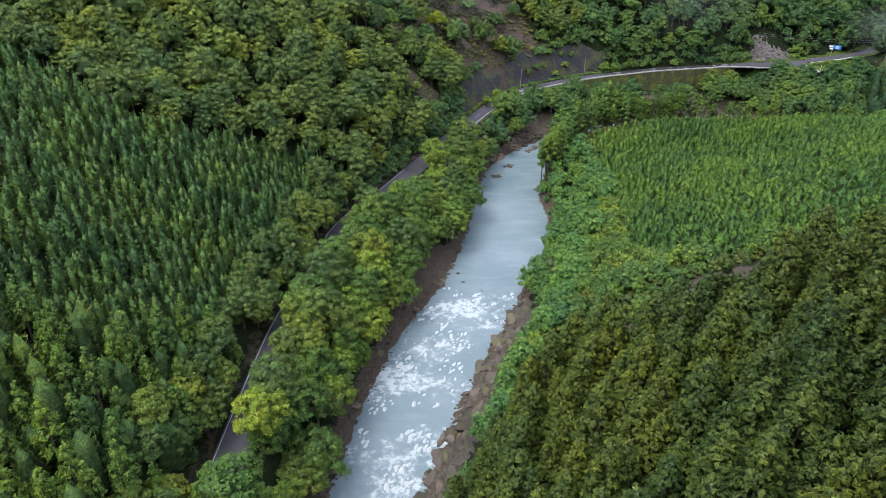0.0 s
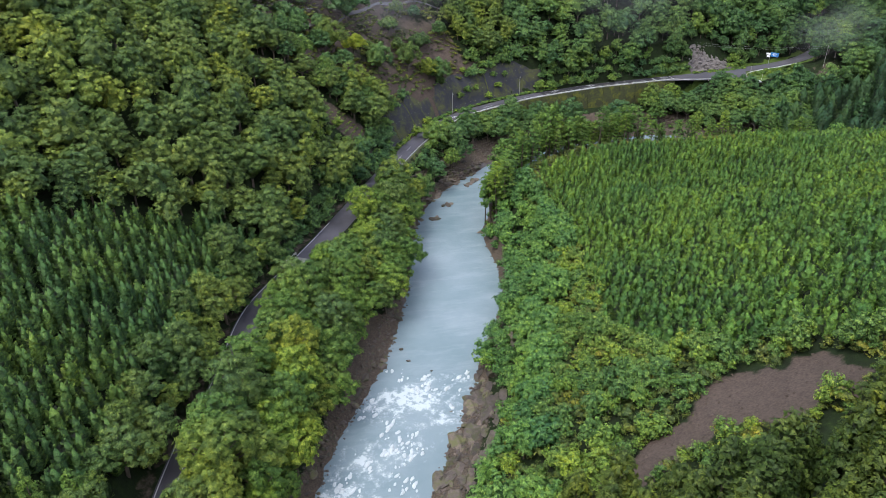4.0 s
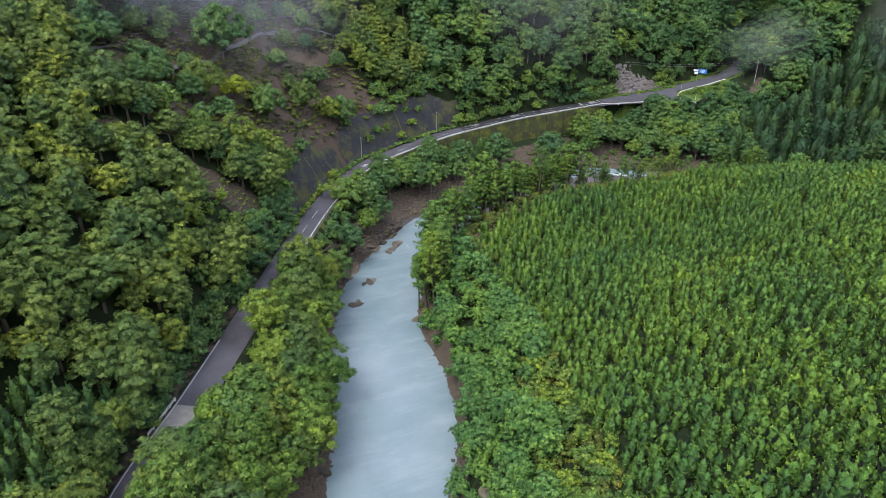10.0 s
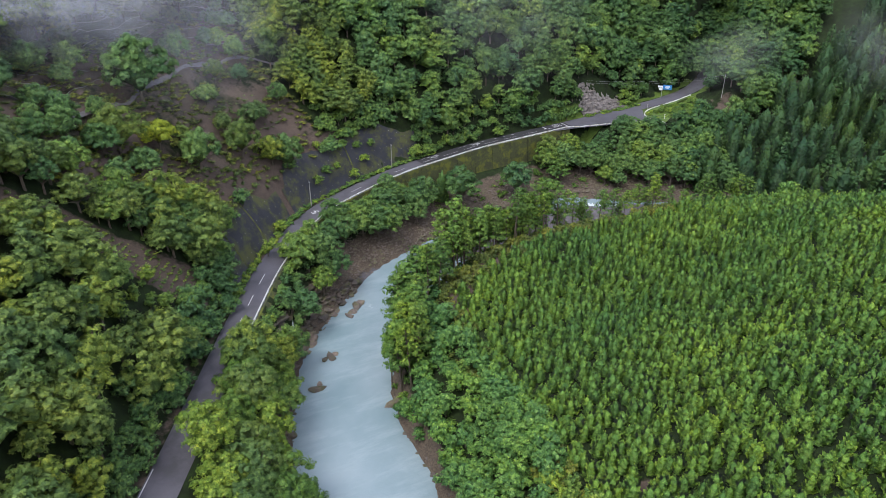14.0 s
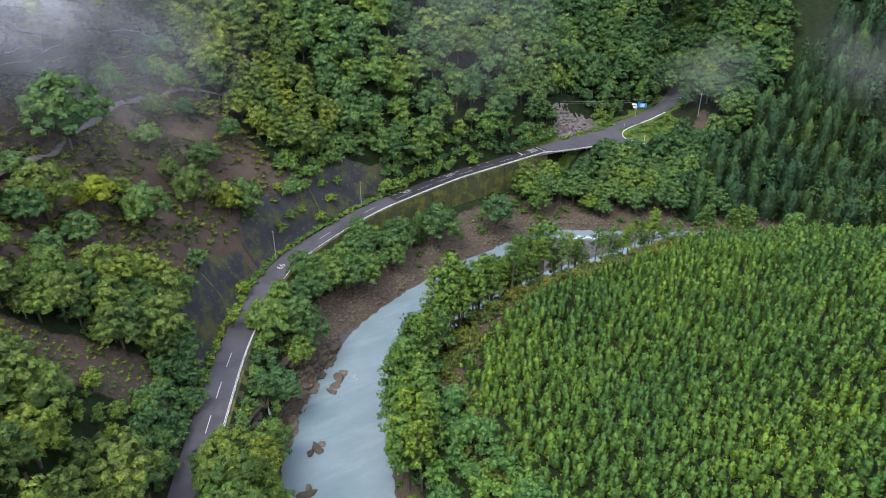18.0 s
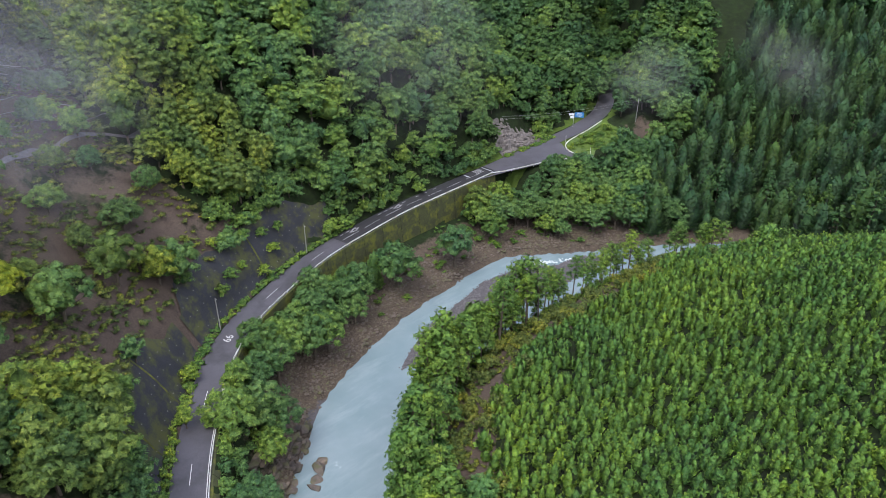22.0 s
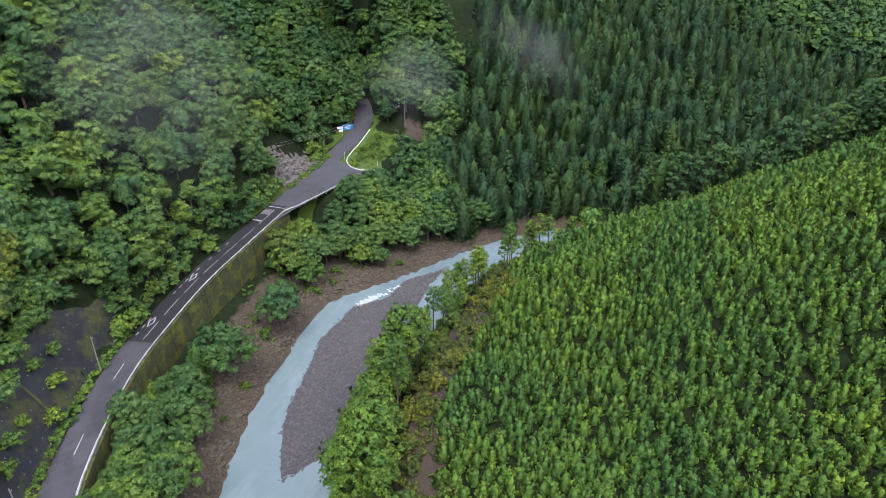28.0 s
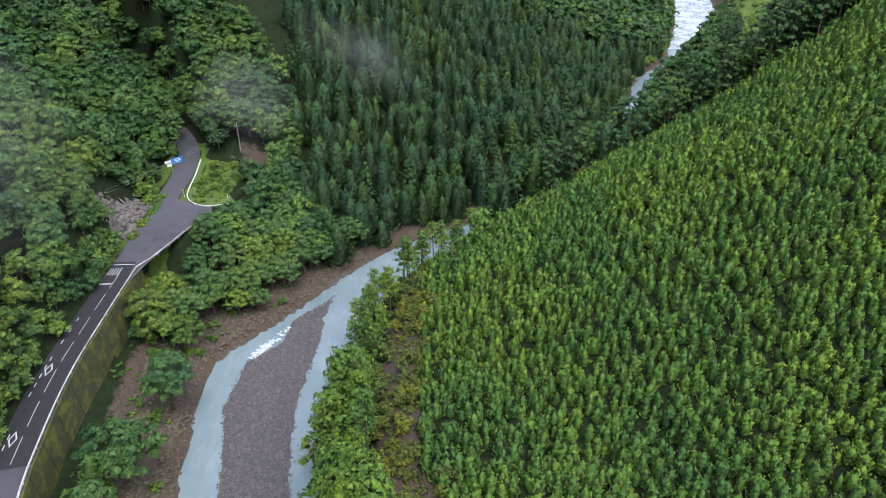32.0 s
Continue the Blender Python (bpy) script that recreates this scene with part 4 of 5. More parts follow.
# sprayed concrete slope above the bend
for a, b, c in (((23, 193), (47, 225.5), 13.5), ((48.5, 227), (100, 249.5), 12.5)):
    ra, rb = run_at(*a), run_at(*b)
    rr = np.arange(ra, rb, 1.3)
    rows = []
    for o in np.concatenate([[4.3], np.linspace(4.9, c, 9)]):
        edge = o - 0.6 * (o > 8) * waves(rr, rr * 0, 9, 17) * (o - 8) / 5
        fade = np.clip(np.minimum((rr - ra) / 5, (rb - rr) / 14), 0.4, 1)
        edge = 4.3 + (edge - 4.3) * fade ** 0.6
        q = along_road(rr, 0) * 0
        for k in range(len(rr)):
            q[k] = along_road(rr[k], edge[k])
        q[:, 2] = ground(q[:, 0], q[:, 1]) + 0.55
        q[:, 2] -= 0.7 * (o < 4.5)
        rows.append(q)
    slope = thing("concrete_slope", "dark stained sprayed-concrete slope with moss above the road", "slope", "", "structure")
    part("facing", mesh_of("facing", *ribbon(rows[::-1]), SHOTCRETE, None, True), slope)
    mid = np.array(rows)
    dots = []
    for i in range(2, len(rows) - 1, 2):
        for k in range(2, len(rr) - 2, 2):
            dots.append(box(mid[i, k, 0], mid[i, k, 1], mid[i, k, 2] + 0.02, 0.16, 0.16, 0.14))
    tagged(part("weep_pipes", mesh_of("weep_pipes", *merge(dots), CONCRETE), slope), "", "", "", "stuff")
    for f in (0.28, 0.62) if a[0] < 40 else (0.5,):
        k = int(len(rr) * f)
        rib = mid[:, k] + (0, 0, 0.12)
        part("drain_channel", mesh_of("drain_channel", *ribbon([rib - (0.22, 0, 0), rib + (0, 0, 0.1), rib + (0.22, 0, 0)]), MOSS_WALL), slope)

# poles, wires, signs


def utility_pole(x, y, z, high, label):
    ob = thing("utility_pole", label, "pole", "poles along the road")
    part("shaft", mesh_of("shaft", *tube([(0, 0, -0.8), (0, 0, high * 0.5), (0, 0, high)], [0.14, 0.12, 0.09], 8), CONCRETE), ob)
    part("cap", mesh_of("cap", *box(0, 0, high + 0.03, 0.16, 0.16, 0.12), METAL), ob)
    part("bracket", mesh_of("bracket", *box(0.15, 0, high - 0.5, 0.5, 0.08, 0.08), METAL), ob)
    ob.location = (x, y, z)
    return ob


utility_pole(50.9, 233.7, 16.0, 7.8, "pale thin concrete pole at the foot of the concrete slope")
utility_pole(85.2, 249.9, 17.0, 7.7, "pale thin concrete pole beside the bend of the road")
gz = float(ground(np.array([231.0]), np.array([240.0]))[0])
utility_pole(231, 240, gz, 9.5, "pale utility pole at the edge of the dark wood")
wires = thing("power_line", "thin dark overhead wires across the junction", "wires")
for k in (0, 0.9):
    pts = [np.array((176, 261, 33 - k)) * (1 - u) + np.array((231, 240, gz + 9.3 - k)) * u + np.array((0, 0, -1.4)) * 4 * u * (1 - u) for u in np.linspace(0, 1, 14)]
    part("wire", mesh_of("wire", *tube(pts, [0.015] * 14, 4), METAL), wires)

sx, sy = 214.6, 257.6
sz = float(ground(np.array([sx]), np.array([sy]))[0])
sign = thing("direction_sign", "blue and white road direction signs on a grey post", "road sign")
part("post", mesh_of("post", *tube([(0, 0, -0.5), (0, 0, 2), (0, 0, 27.2 - sz)], [0.09, 0.09, 0.08], 8), METAL), sign)
board = part("blue_board", mesh_of("blue_board", *box(0, -2.1, 26.3 - sz, 0.1, 3.6, 2.0), SIGN_BLUE), sign, "blue board with white bars")
for k, w in ((0.45, 1.8), (0, 2.2), (-0.45, 1.4)):
    part("lettering_bar", mesh_of("lettering_bar", *box(-0.07, -2.1, 26.3 - sz + k, 0.03, w, 0.2), SIGN_WHITE), board)
part("white_board", mesh_of("white_board", *box(-0.05, 0.85, 26.4 - sz, 0.1, 2.0, 0.8), SIGN_WHITE), sign, "white board")
part("white_board", mesh_of("white_board", *box(-0.05, 0.6, 25.3 - sz, 0.1, 1.5, 0.9), SIGN_WHITE), sign, "white board")
sign.location = (sx, sy, sz)
sign.rotation_euler = (0, 0, radians(40))

q = along_road(run_at(-14, 121), 4.6)
notice = thing("notice_board", "small grey notice board on two posts beside the road", "sign")
part("panel", mesh_of("panel", *box(0, 0, 2.3, 1.5, 0.1, 1.1), PALE_ROCK), notice)
for k in (-0.55, 0.55):
    part("post", mesh_of("post", *tube([(k, 0.05, -1.5), (k, 0.05, 1), (k, 0.05, 2.8)], [0.05, 0.05, 0.05], 6), METAL), notice)
q[2] = float(ground(q[None, 0], q[None, 1])[0])
notice.location = q

# drains that spill into the river
for x, y, top_z, low_z, size in ((30.2, 188.8, 7.0, 2.4, 0.8), (197.4, 218.5, 9.5, 1.6, 1.5)):
    outfall = thing("outfall", "drain pipe with a white spill of water on the river bank", "drain")
    part("pipe", mesh_of("pipe", *tube([(0, 2.2, 0.2), (0, 0.6, 0.1), (0, 0, 0)], [0.4 * size, 0.4 * size, 0.38 * size], 10), CONCRETE), outfall)
    h = top_z - low_z
    rows = []
    for u in np.linspace(0, 1, 7):
        w = size * (0.35 + 0.45 * u)
        rows.append([(-w + 0.1 * math.sin(9 * u), -0.2 - 2.2 * u, -h * u ** 1.3), (0.05 * math.sin(7 * u), -0.45 - 2.3 * u, -h * u ** 1.3 + 0.1), (w + 0.1 * math.sin(5 * u), -0.2 - 2.2 * u, -h * u ** 1.3)])
    part("spill", mesh_of("spill", *ribbon(rows), FOAM, None, True), outfall, "white falling water")
    outfall.location = (x, y, top_z)

# ---- woods and single trees ----
tr = np.random.RandomState(5)
BROAD = [broad_tree(tr, 11, 4.7, 48, 30, 0.52, 0.12), broad_tree(tr, 12, 4.3, 46, 30, 0.5, 0.15), broad_tree(tr, 10, 4.9, 50, 30, 0.52, 0.1), broad_tree(tr, 13, 4.5, 48, 30, 0.52, 0.18)]
WOOD = [broad_tree(tr, h, r, k, 22, 0.66, 0.06, False, q) for h, r, k, q in ((11, 4.2, 26, 0.6), (12.5, 3.8, 26, 0.7), (10, 4.6, 28, 0.5), (12, 4.3, 27, 0.55), (9.5, 3.5, 22, 0.65), (11.5, 3.2, 22, 0.8))]
HIGH_WOOD = [broad_tree(tr, h, r, k, 19, 0.7, 0.06, False, q) for h, r, k, q in ((11, 4.3, 20, 0.6), (12.5, 3.9, 20, 0.7), (10, 4.7, 22, 0.5), (12, 4.4, 21, 0.55), (9.5, 3.6, 18, 0.65), (11.5, 3.3, 18, 0.8))]
FAR = [broad_tree(tr, 10, 3.8, 9, 10, 1.3, 0.2, False), broad_tree(tr, 11, 3.5, 9, 10, 1.3, 0.2, False)]
SCRUB = [broad_tree(tr, 3.6, 1.8, 11, 14, 0.38, 0.0, False, 0.8), broad_tree(tr, 3.0, 2.0, 12, 14, 0.38, 0.0, False, 0.75), broad_tree(tr, 4.8, 1.6, 11, 14, 0.38, 0.04, False, 0.95)]
YOUNG = [conifer(tr, h, r, 22, 0.62, 0.0, p) for h, r, p in ((3.6, 1.5, 0.7), (4.2, 1.45, 0.74), (3.1, 1.5, 0.66), (4.6, 1.4, 0.76))]
YOUNG_FAR = [conifer(tr, h, r, 16, 0.8, 0.0, p, sides=1) for h, r, p in ((3.7, 1.6, 0.7), (4.3, 1.55, 0.74), (3.2, 1.6, 0.66))]
MID = [conifer(tr, h, r, 36, 0.72, 0.05, p, 0.64, 0.6, 0.75) for h, r, p in ((7.2, 1.75, 0.7), (8.2, 1.7, 0.72), (6.4, 1.75, 0.66), (7.6, 1.6, 0.68))]
CEDAR = [cedar(tr, 13.5, 2.9, 7, 9, 26, 0.4, 0.25), cedar(tr, 15, 2.8, 8, 8, 26, 0.4, 0.28), cedar(tr, 12.5, 3.0, 7, 9, 26, 0.4, 0.22)]
BULLET = [conifer(tr, h, r, 100, 1.05, 0.0, p, 0.8, 0.5, 0.65) for h, r, p in ((14, 4.0, 0.55), (15.5, 3.8, 0.58), (12.5, 4.2, 0.5), (15, 3.6, 0.6))]
SPIRE = [conifer(tr, 15, 2.8, 48, 1.1, 0.12, 0.62, 0.66, 0.6, 0.6), conifer(tr, 17, 2.7, 48, 1.1, 0.15, 0.64, 0.66, 0.6, 0.6)]
ROUND = [cedar(tr, 14, 3.0, 5, 7, 16, 0.7), cedar(tr, 15.5, 2.8, 6, 6, 16, 0.7)]
TUFT = [broad_tree(tr, 1.2, 0.8, 2, 12, 0.36, 0.1, False), broad_tree(tr, 0.9, 0.9, 2, 12, 0.36, 0.1, False)]
TALL = [tall_tree(tr, 14, 2.5, 24, 16, 0.5, 0.45), tall_tree(tr, 12, 2.4, 22, 16, 0.5, 0.4), tall_tree(tr, 15.5, 2.5, 24, 16, 0.5, 0.5)]
PINE = [tall_tree(tr, 14, 2.9, 16, 17, 0.62, 0.3), tall_tree(tr, 16, 2.7, 17, 17, 0.62, 0.35)]


def plantation_edge(y):
    return np.interp(y, [20, 46, 56, 79, 108, 124, 132, 152, 165], [60, 42, 41, 48, 56, 58, 56, 60, 61])


def south_edge(x):
    """Where the plantation ends and the old cedars begin."""
    return np.interp(x, [0, 42, 57, 75, 110, 220], [60, 44, 26, 10, -12, -40])


def cedar_edge(x):
    return np.interp(x, [-20, 7, 18, 25, 30, 46, 70, 110, 220], [2, 9, 12, 8, 3, 5, 0, -20, -50])


def slope_end(x):
    """South-eastern end of the young plantation."""
    return np.interp(x, [40, 60, 100, 130, 150, 200, 240], [0, 8, 56, 74, 66, 32, 0])


def in_young(x, y):
    left, right, off, top = lie(x, y)
    return (right > 14.5 + 3.0 * ease(60, 75, x) * (1 - ease(140, 160, x)) + 1.5 * waves(x, y, 14, 174) - 6 * ease(185, 200, x)) & (x > plantation_edge(y)) & (y > south_edge(x)) & (soil_patch(x, y) < 0.2) & (x < 207 + 29 * ease(120, 136, y)) & (y > slope_end(x))


x, y = scatter(35, 240, -40, 200, 2.08, 21, in_young, 0.55)
near = (x < 92) & (y > 78) & (y < 128) & (x > 55)
take = np.where(near)[0][:300]
rest = np.ones(len(x), bool)
rest[take] = False
single_trees("young_conifer", ["young green plantation conifer on the open slope"], "conifer", "young conifers of the plantation", YOUNG, LEAF_YOUNG, x[take], y[take], 31, (0.75, 1.2))
stand("young_conifer_plantation", "dense rows of young bright green conifers on a slope", "plantation", YOUNG, LEAF_YOUNG, x[rest & (x < 150)], y[rest & (x < 150)], 32, (0.7, 1.2))
stand("young_conifer_plantation", "young bright green conifers up to the crest of the slope", "plantation", YOUNG_FAR, LEAF_YOUNG, x[x >= 150], y[x >= 150], 42, (0.7, 1.2))


def in_scrub(x, y):
    left, right, off, top = lie(x, y)
    band = (right > 0.3 + 9 * (1 - ease(66, 88, y))) & ((x < plantation_edge(y) + 1) | (right < 14.5)) & (y > cedar_edge(x) + 4) & (y < 192) & (x < 230)
    return band & (soil_patch(x, y) < 0.25) & ~((right < np.where(x < 66, 7.0, 13.0)) & (y > 150) & (x > 45))


def in_strip(x, y):
    """A weedy strip of half-bare earth between the riverside trees and the plantation."""
    right = lie(x, y)[1]
    return (right > np.where(x < 66, 10.0, 8.0)) & (right < 19 + 1.5 * waves(x, y, 14, 174)) & (x > 60) & (x < 165) & (y > 140)


x, y = scatter(55, 170, 140, 205, 1.5, 175, lambda x, y: in_strip(x, y) & (waves(x, y, 8, 176) > -0.35))
stand("strip_weeds", "yellow-green weeds and ferns on half-bare brown earth", "weeds", TUFT + SCRUB[:1], LEAF_WEED, x, y, 177, (0.4, 0.95))
x, y = scatter(-30, 230, -10, 200, 2.7, 22, lambda x, y: in_scrub(x, y) & ~in_strip(x, y), 0.5)
leafy = lie(x, y)[1] + 5 * waves(x, y, 18, 190) < 17
stand("bank_scrub", "fresh green bushes of uneven height covering the river bank", "bushes", SCRUB, LEAF_BUSH, x[leafy], y[leafy], 33, (0.6, 1.75))
stand("bank_scrub", "yellow-green leafy scrub between the bank and the plantation", "bushes", SCRUB, LEAF_SCRUB, x[~leafy], y[~leafy], 133, (0.4, 1.2))
x, y = scatter(-30, 230, -10, 200, 2.0, 191, lambda x, y: in_scrub(x, y) & (lie(x, y)[1] > 12))
stand("scrub_weeds", "low weeds and ferns between the bushes", "weeds", TUFT, LEAF_WEED, x, y, 192, (0.6, 1.6))


def in_riverside(x, y):
    left, right, off, top = lie(x, y)
    return (right > -0.5) & (right < np.where(x < 66, 7.0, 8.5)) & (y > 150) & (x > 45) & (x < 192)


x, y = scatter(40, 195, 148, 205, 2.9, 23, in_riverside)
thin = (x > 116) & (waves(x, y, 11, 178) < 0.1)
x, y = x[~thin], y[~thin]
small = x > 116
RIVERSIDE = ["slim yellow-green tree with a bare stem on the river bank", "tall thin riverside tree with uneven tufts of leaves"]
single_trees("riverside_tree", RIVERSIDE, "tree", "slim trees along the river", TALL, LEAF_GOLD, x[~small][::2], y[~small][::2], 34, (1.0, 1.4))
single_trees("riverside_tree", ["slim dark green tree with a bare stem on the river bank"], "tree", "slim trees along the river", TALL, LEAF_MID, x[~small][1::2], y[~small][1::2], 34, (1.0, 1.4))
single_trees("riverside_tree", RIVERSIDE, "tree", "slim trees along the river", TALL, LEAF_GOLD, x[small], y[small], 134, (0.65, 1.0))
single_trees("bank_pine", ["small pine with flat branches leaning over the gravel bar"], "pine", "", [tall_tree(tr, 11, 3.2, 14, 22, 0.5, 0.55)], LEAF_SCRUB, np.array([107.0]), np.array([200.5]), 135, (1.0, 1.02))
x, y = scatter(40, 195, 146, 205, 2.6, 24, in_riverside)
stand("riverside_undergrowth", "yellow-green bushes under the riverside trees", "bushes", SCRUB, LEAF_GOLD, x, y, 35, (0.4, 0.8))


def in_old_cedars(x, y):
    left, right, off, top = lie(x, y)
    return (right > 11) & (y < cedar_edge(x)) & (soil_patch(x, y) < 0.1)


x, y = scatter(-30, 150, -60, 18, 4.4, 25, in_old_cedars)
stand("old_cedar_wood", "tall dark olive-green cedars standing close together", "woods", CEDAR, LEAF_CEDAR, x, y, 36, (0.75, 1.2))


def plantation_top(x):
    """Upper edge of the conifers planted on the hill above the road."""
    return np.interp(x, [-120, -102, -89, -77, -65, -58, -50, -40, -33, -22], [104, 101, 97, 93, 95, 101, 106, 112, 117, 122])


def plantation_foot(x):
    return np.interp(x, [-110, -73, -67, -60, -55, -51, -46, -40], [12, 20, 23, 28, 30, 37, 41, 50])


def in_left_plantation(x, y):
    left, right, off, top = lie(x, y)
    return (left > 0) & (off > 8) & (y < plantation_top(x)) & (y > plantation_foot(x))


x, y = scatter(-125, -20, -30, 135, 2.3, 26, in_left_plantation)
stand("hillside_conifer_plantation", "dense slope of pointed mid-green conifers above the road", "plantation", MID, LEAF_MID, x, y, 37, (0.75, 1.15))


def in_left_corner(x, y):
    left, right, off, top = lie(x, y)
    return (left > 0) & (off > 5) & (y <= plantation_foot(x))


x, y = scatter(-110, -30, -45, 45, 3.8, 27, in_left_corner)
stand("olive_conifers", "tall olive-green conifers beside the road", "woods", ROUND + BULLET[:2], LEAF_GOLD, x, y, 38, (0.6, 0.85))


def in_bank_trees(x, y):
    left, right, off, top = lie(x, y)
    open_wall = (x > 92) & (x < 143) & (y > 215)
    return (left > 1.0 + 4.5 * ease(30, 60, x) + 4.5 * ease(74, 88, y) * (1 - ease(100, 112, y))) & (off < -4.4 - 2.2 * ease(95, 120, y) * (1 - ease(10, 40, x)) - 1.2 * ease(10, 40, x) - 3.5 * ease(148, 170, x)) & (x < 205) & (y > -20) & ~((x > 17) & (x < 44) & (y > 160) & (waves(x, y, 9, 193) < 0.35)) & ~((x > 150) & (y > np.interp(x, [150, 162, 171, 181, 186, 190, 197, 198], [250, 248, 245.5, 242, 239, 236, 230, 200]) - 5.5) & ((x < 189) | (y > 222))) & ~open_wall


x, y = scatter(-75, 205, -25, 250, 4.6, 28, in_bank_trees)
low = ((x > 24) & (x < 143)) | (x > 150)
BANK_LABELS = ["leafy broad tree between the road and the river", "rounded green tree on the river bank below the road"]
for k, green in enumerate((LEAF_OLIVE, LEAF_GOLD, LEAF_SCRUB)):
    pick = np.where(~low)[0][k::3]
    single_trees("bank_tree", BANK_LABELS, "tree", "trees between road and river", BROAD, green, x[pick], y[pick], 39 + 200 * k, (0.75, 1.3))
single_trees("bank_tree", BANK_LABELS, "tree", "trees between road and river", BROAD, LEAF_BROAD, x[low], y[low], 49, (0.7, 1.12))
single_trees("bank_tree", ["round green tree standing alone below the mossy wall"], "tree", "trees between road and river", BROAD[:2], LEAF_BROAD, np.array([104.5, 126.5]), np.array([235.0, 233.8]), 50, (1.25, 1.4))
single_trees("bank_tree", ["large round yellow-green tree standing between road and river"], "tree", "trees between road and river", BROAD[2:3], LEAF_OLIVE, np.array([15.5]), np.array([164.0]), 150, (1.3, 1.32))
single_trees("cone_tree", ["dark green pointed conifer below the road's wall"], "conifer", "", [conifer(tr, 13.5, 3.0, 150, 0.75, 0.03, 0.8, 0.7, 0.7, 0.5)], LEAF_MID, np.array([97.9]), np.array([237.4]), 51, (1.0, 1.02))


def in_hill_woods(x, y):
    left, right, off, top = lie(x, y)
    low = np.where((x > 20) & (x < 94) & (y > 190), 15.0, np.where(x > 198, -40.0, 4.9))
    road_hill = (left > 0) & (off < np.where(x > 240, 85, 125)) & (off > low) & (y > plantation_top(x) - 1.5) & (bare_slope(x, y) < 0.3)
    opened = ((x > -24) & (x < 14) & (np.abs(y - 186.5) < 6.0)) | ((x > -5) & (x < 14) & (y > 168) & (y < 187))
    return road_hill & ~opened & ~((x > 205) & (y < 216 + 0.18 * (x - 205)) & (off < 0)) & ~((x > 184) & (x < 222) & (y > 233) & (y < 252)) & ~((x > 173) & (x < 198) & (off > 0) & (off < 11)) & ~((np.abs(off) < 6.5) & (x < 250)) & ~((np.abs(x - 214) < 4) & (np.abs(y - 259) < 5)) & (np.hypot(x - 228, y - 236) > 8.5)


x, y = scatter(-130, 330, 90, 370, 5.1, 29, in_hill_woods)
near = x < 84
dusky = (x > 188) & (np.random.RandomState(179).uniform(0, 1, len(x)) < 0.7)
stand("hillside_wood", "broadleaved wood in warm olive greens on a steep hillside", "woods", WOOD, LEAF_OLIVE, x[near], y[near], 40, (0.65, 1.3))
stand("hillside_wood", "broadleaved wood in many cool greens above the road", "woods", HIGH_WOOD, LEAF_BROAD, x[~near & ~dusky], y[~near & ~dusky], 55, (0.65, 1.3))
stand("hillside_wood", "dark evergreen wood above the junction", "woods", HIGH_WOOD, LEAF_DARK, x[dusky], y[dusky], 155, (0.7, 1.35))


def in_dark_cedars(x, y):
    left, right, off, top = lie(x, y)
    return (np.hypot(x - 228, y - 236) > 8.5) & (left > 2.5) & (x > 188) & (left < 190) & (y < 216 + 0.18 * (x - 205)) & (off < -11)


x, y = scatter(185, 460, -20, 260, 6.2, 30, in_dark_cedars)
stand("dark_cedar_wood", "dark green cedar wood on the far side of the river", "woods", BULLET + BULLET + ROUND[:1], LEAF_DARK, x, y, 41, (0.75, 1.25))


def in_road_side(x, y):
    left, right, off, top = lie(x, y)
    return (off > 4.2) & (off < 10.5) & (y < 118) & (y > -20) & (left > 0)


x, y = scatter(-75, -10, -20, 120, 4.6, 43, in_road_side)
single_trees("roadside_tree", ["broadleaved tree leaning over the road at the foot of the hill"], "tree", "trees on the hill side of the road", BROAD, LEAF_OLIVE, x, y, 44, (0.6, 1.0))


def in_crest_trees(x, y):
    left, right, off, top = lie(x, y)
    return ((right > 1) & (right < 15) & (x > 190) & (x < 400)) | ((x > 209) & (x < 236) & (y < 128) & (y > 30) & (right > 10))


x, y = scatter(188, 440, -20, 175, 4.0, 45, in_crest_trees)
tall = (x > 225) & (x < 402)
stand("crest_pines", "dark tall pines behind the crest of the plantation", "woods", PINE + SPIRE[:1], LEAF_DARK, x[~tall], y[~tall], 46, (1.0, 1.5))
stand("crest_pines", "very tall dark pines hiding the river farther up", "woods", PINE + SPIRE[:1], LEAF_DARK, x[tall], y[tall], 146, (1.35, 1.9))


def in_far_woods(x, y):
    left, right, off, top = lie(x, y)
    return ((left > 4) & (x > 420)) | ((right > 60) & (x > 430)) | ((x > 330) & (y > 200) & (left > 4)) | ((right > 12) & (x >= 236) & (x < 330) & (y > -60))


x, y = scatter(236, 860, -250, 340, 10.5, 47, in_far_woods)
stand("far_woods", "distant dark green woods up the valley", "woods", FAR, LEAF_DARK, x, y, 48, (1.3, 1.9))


def in_road_edge(x, y):
    left, right, off, top = lie(x, y)
    return (left > 0) & (off > 4.0) & (off < 9.5) & (y > 100) & (x < 205) & ~((x > 20) & (x < 95)) & ~((x > 172) & (x < 192))


x, y = scatter(-35, 205, 100, 268, 2.3, 52, in_road_edge)
stand("road_edge_bushes", "dense green bushes hanging over the foot of the hill beside the road", "bushes", SCRUB, LEAF_BROAD, x, y, 53, (0.8, 1.5))

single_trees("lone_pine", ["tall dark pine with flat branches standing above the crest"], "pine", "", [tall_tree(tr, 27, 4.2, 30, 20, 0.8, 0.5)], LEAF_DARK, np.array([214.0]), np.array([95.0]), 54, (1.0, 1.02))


def in_wood_edge(x, y):
    left, right, off, top = lie(x, y)
    return (left > 0) & (off > 11) & (off < 21) & (x > 18) & (x < 102) & (y > 190) & (bare_slope(x, y) < 0.35)


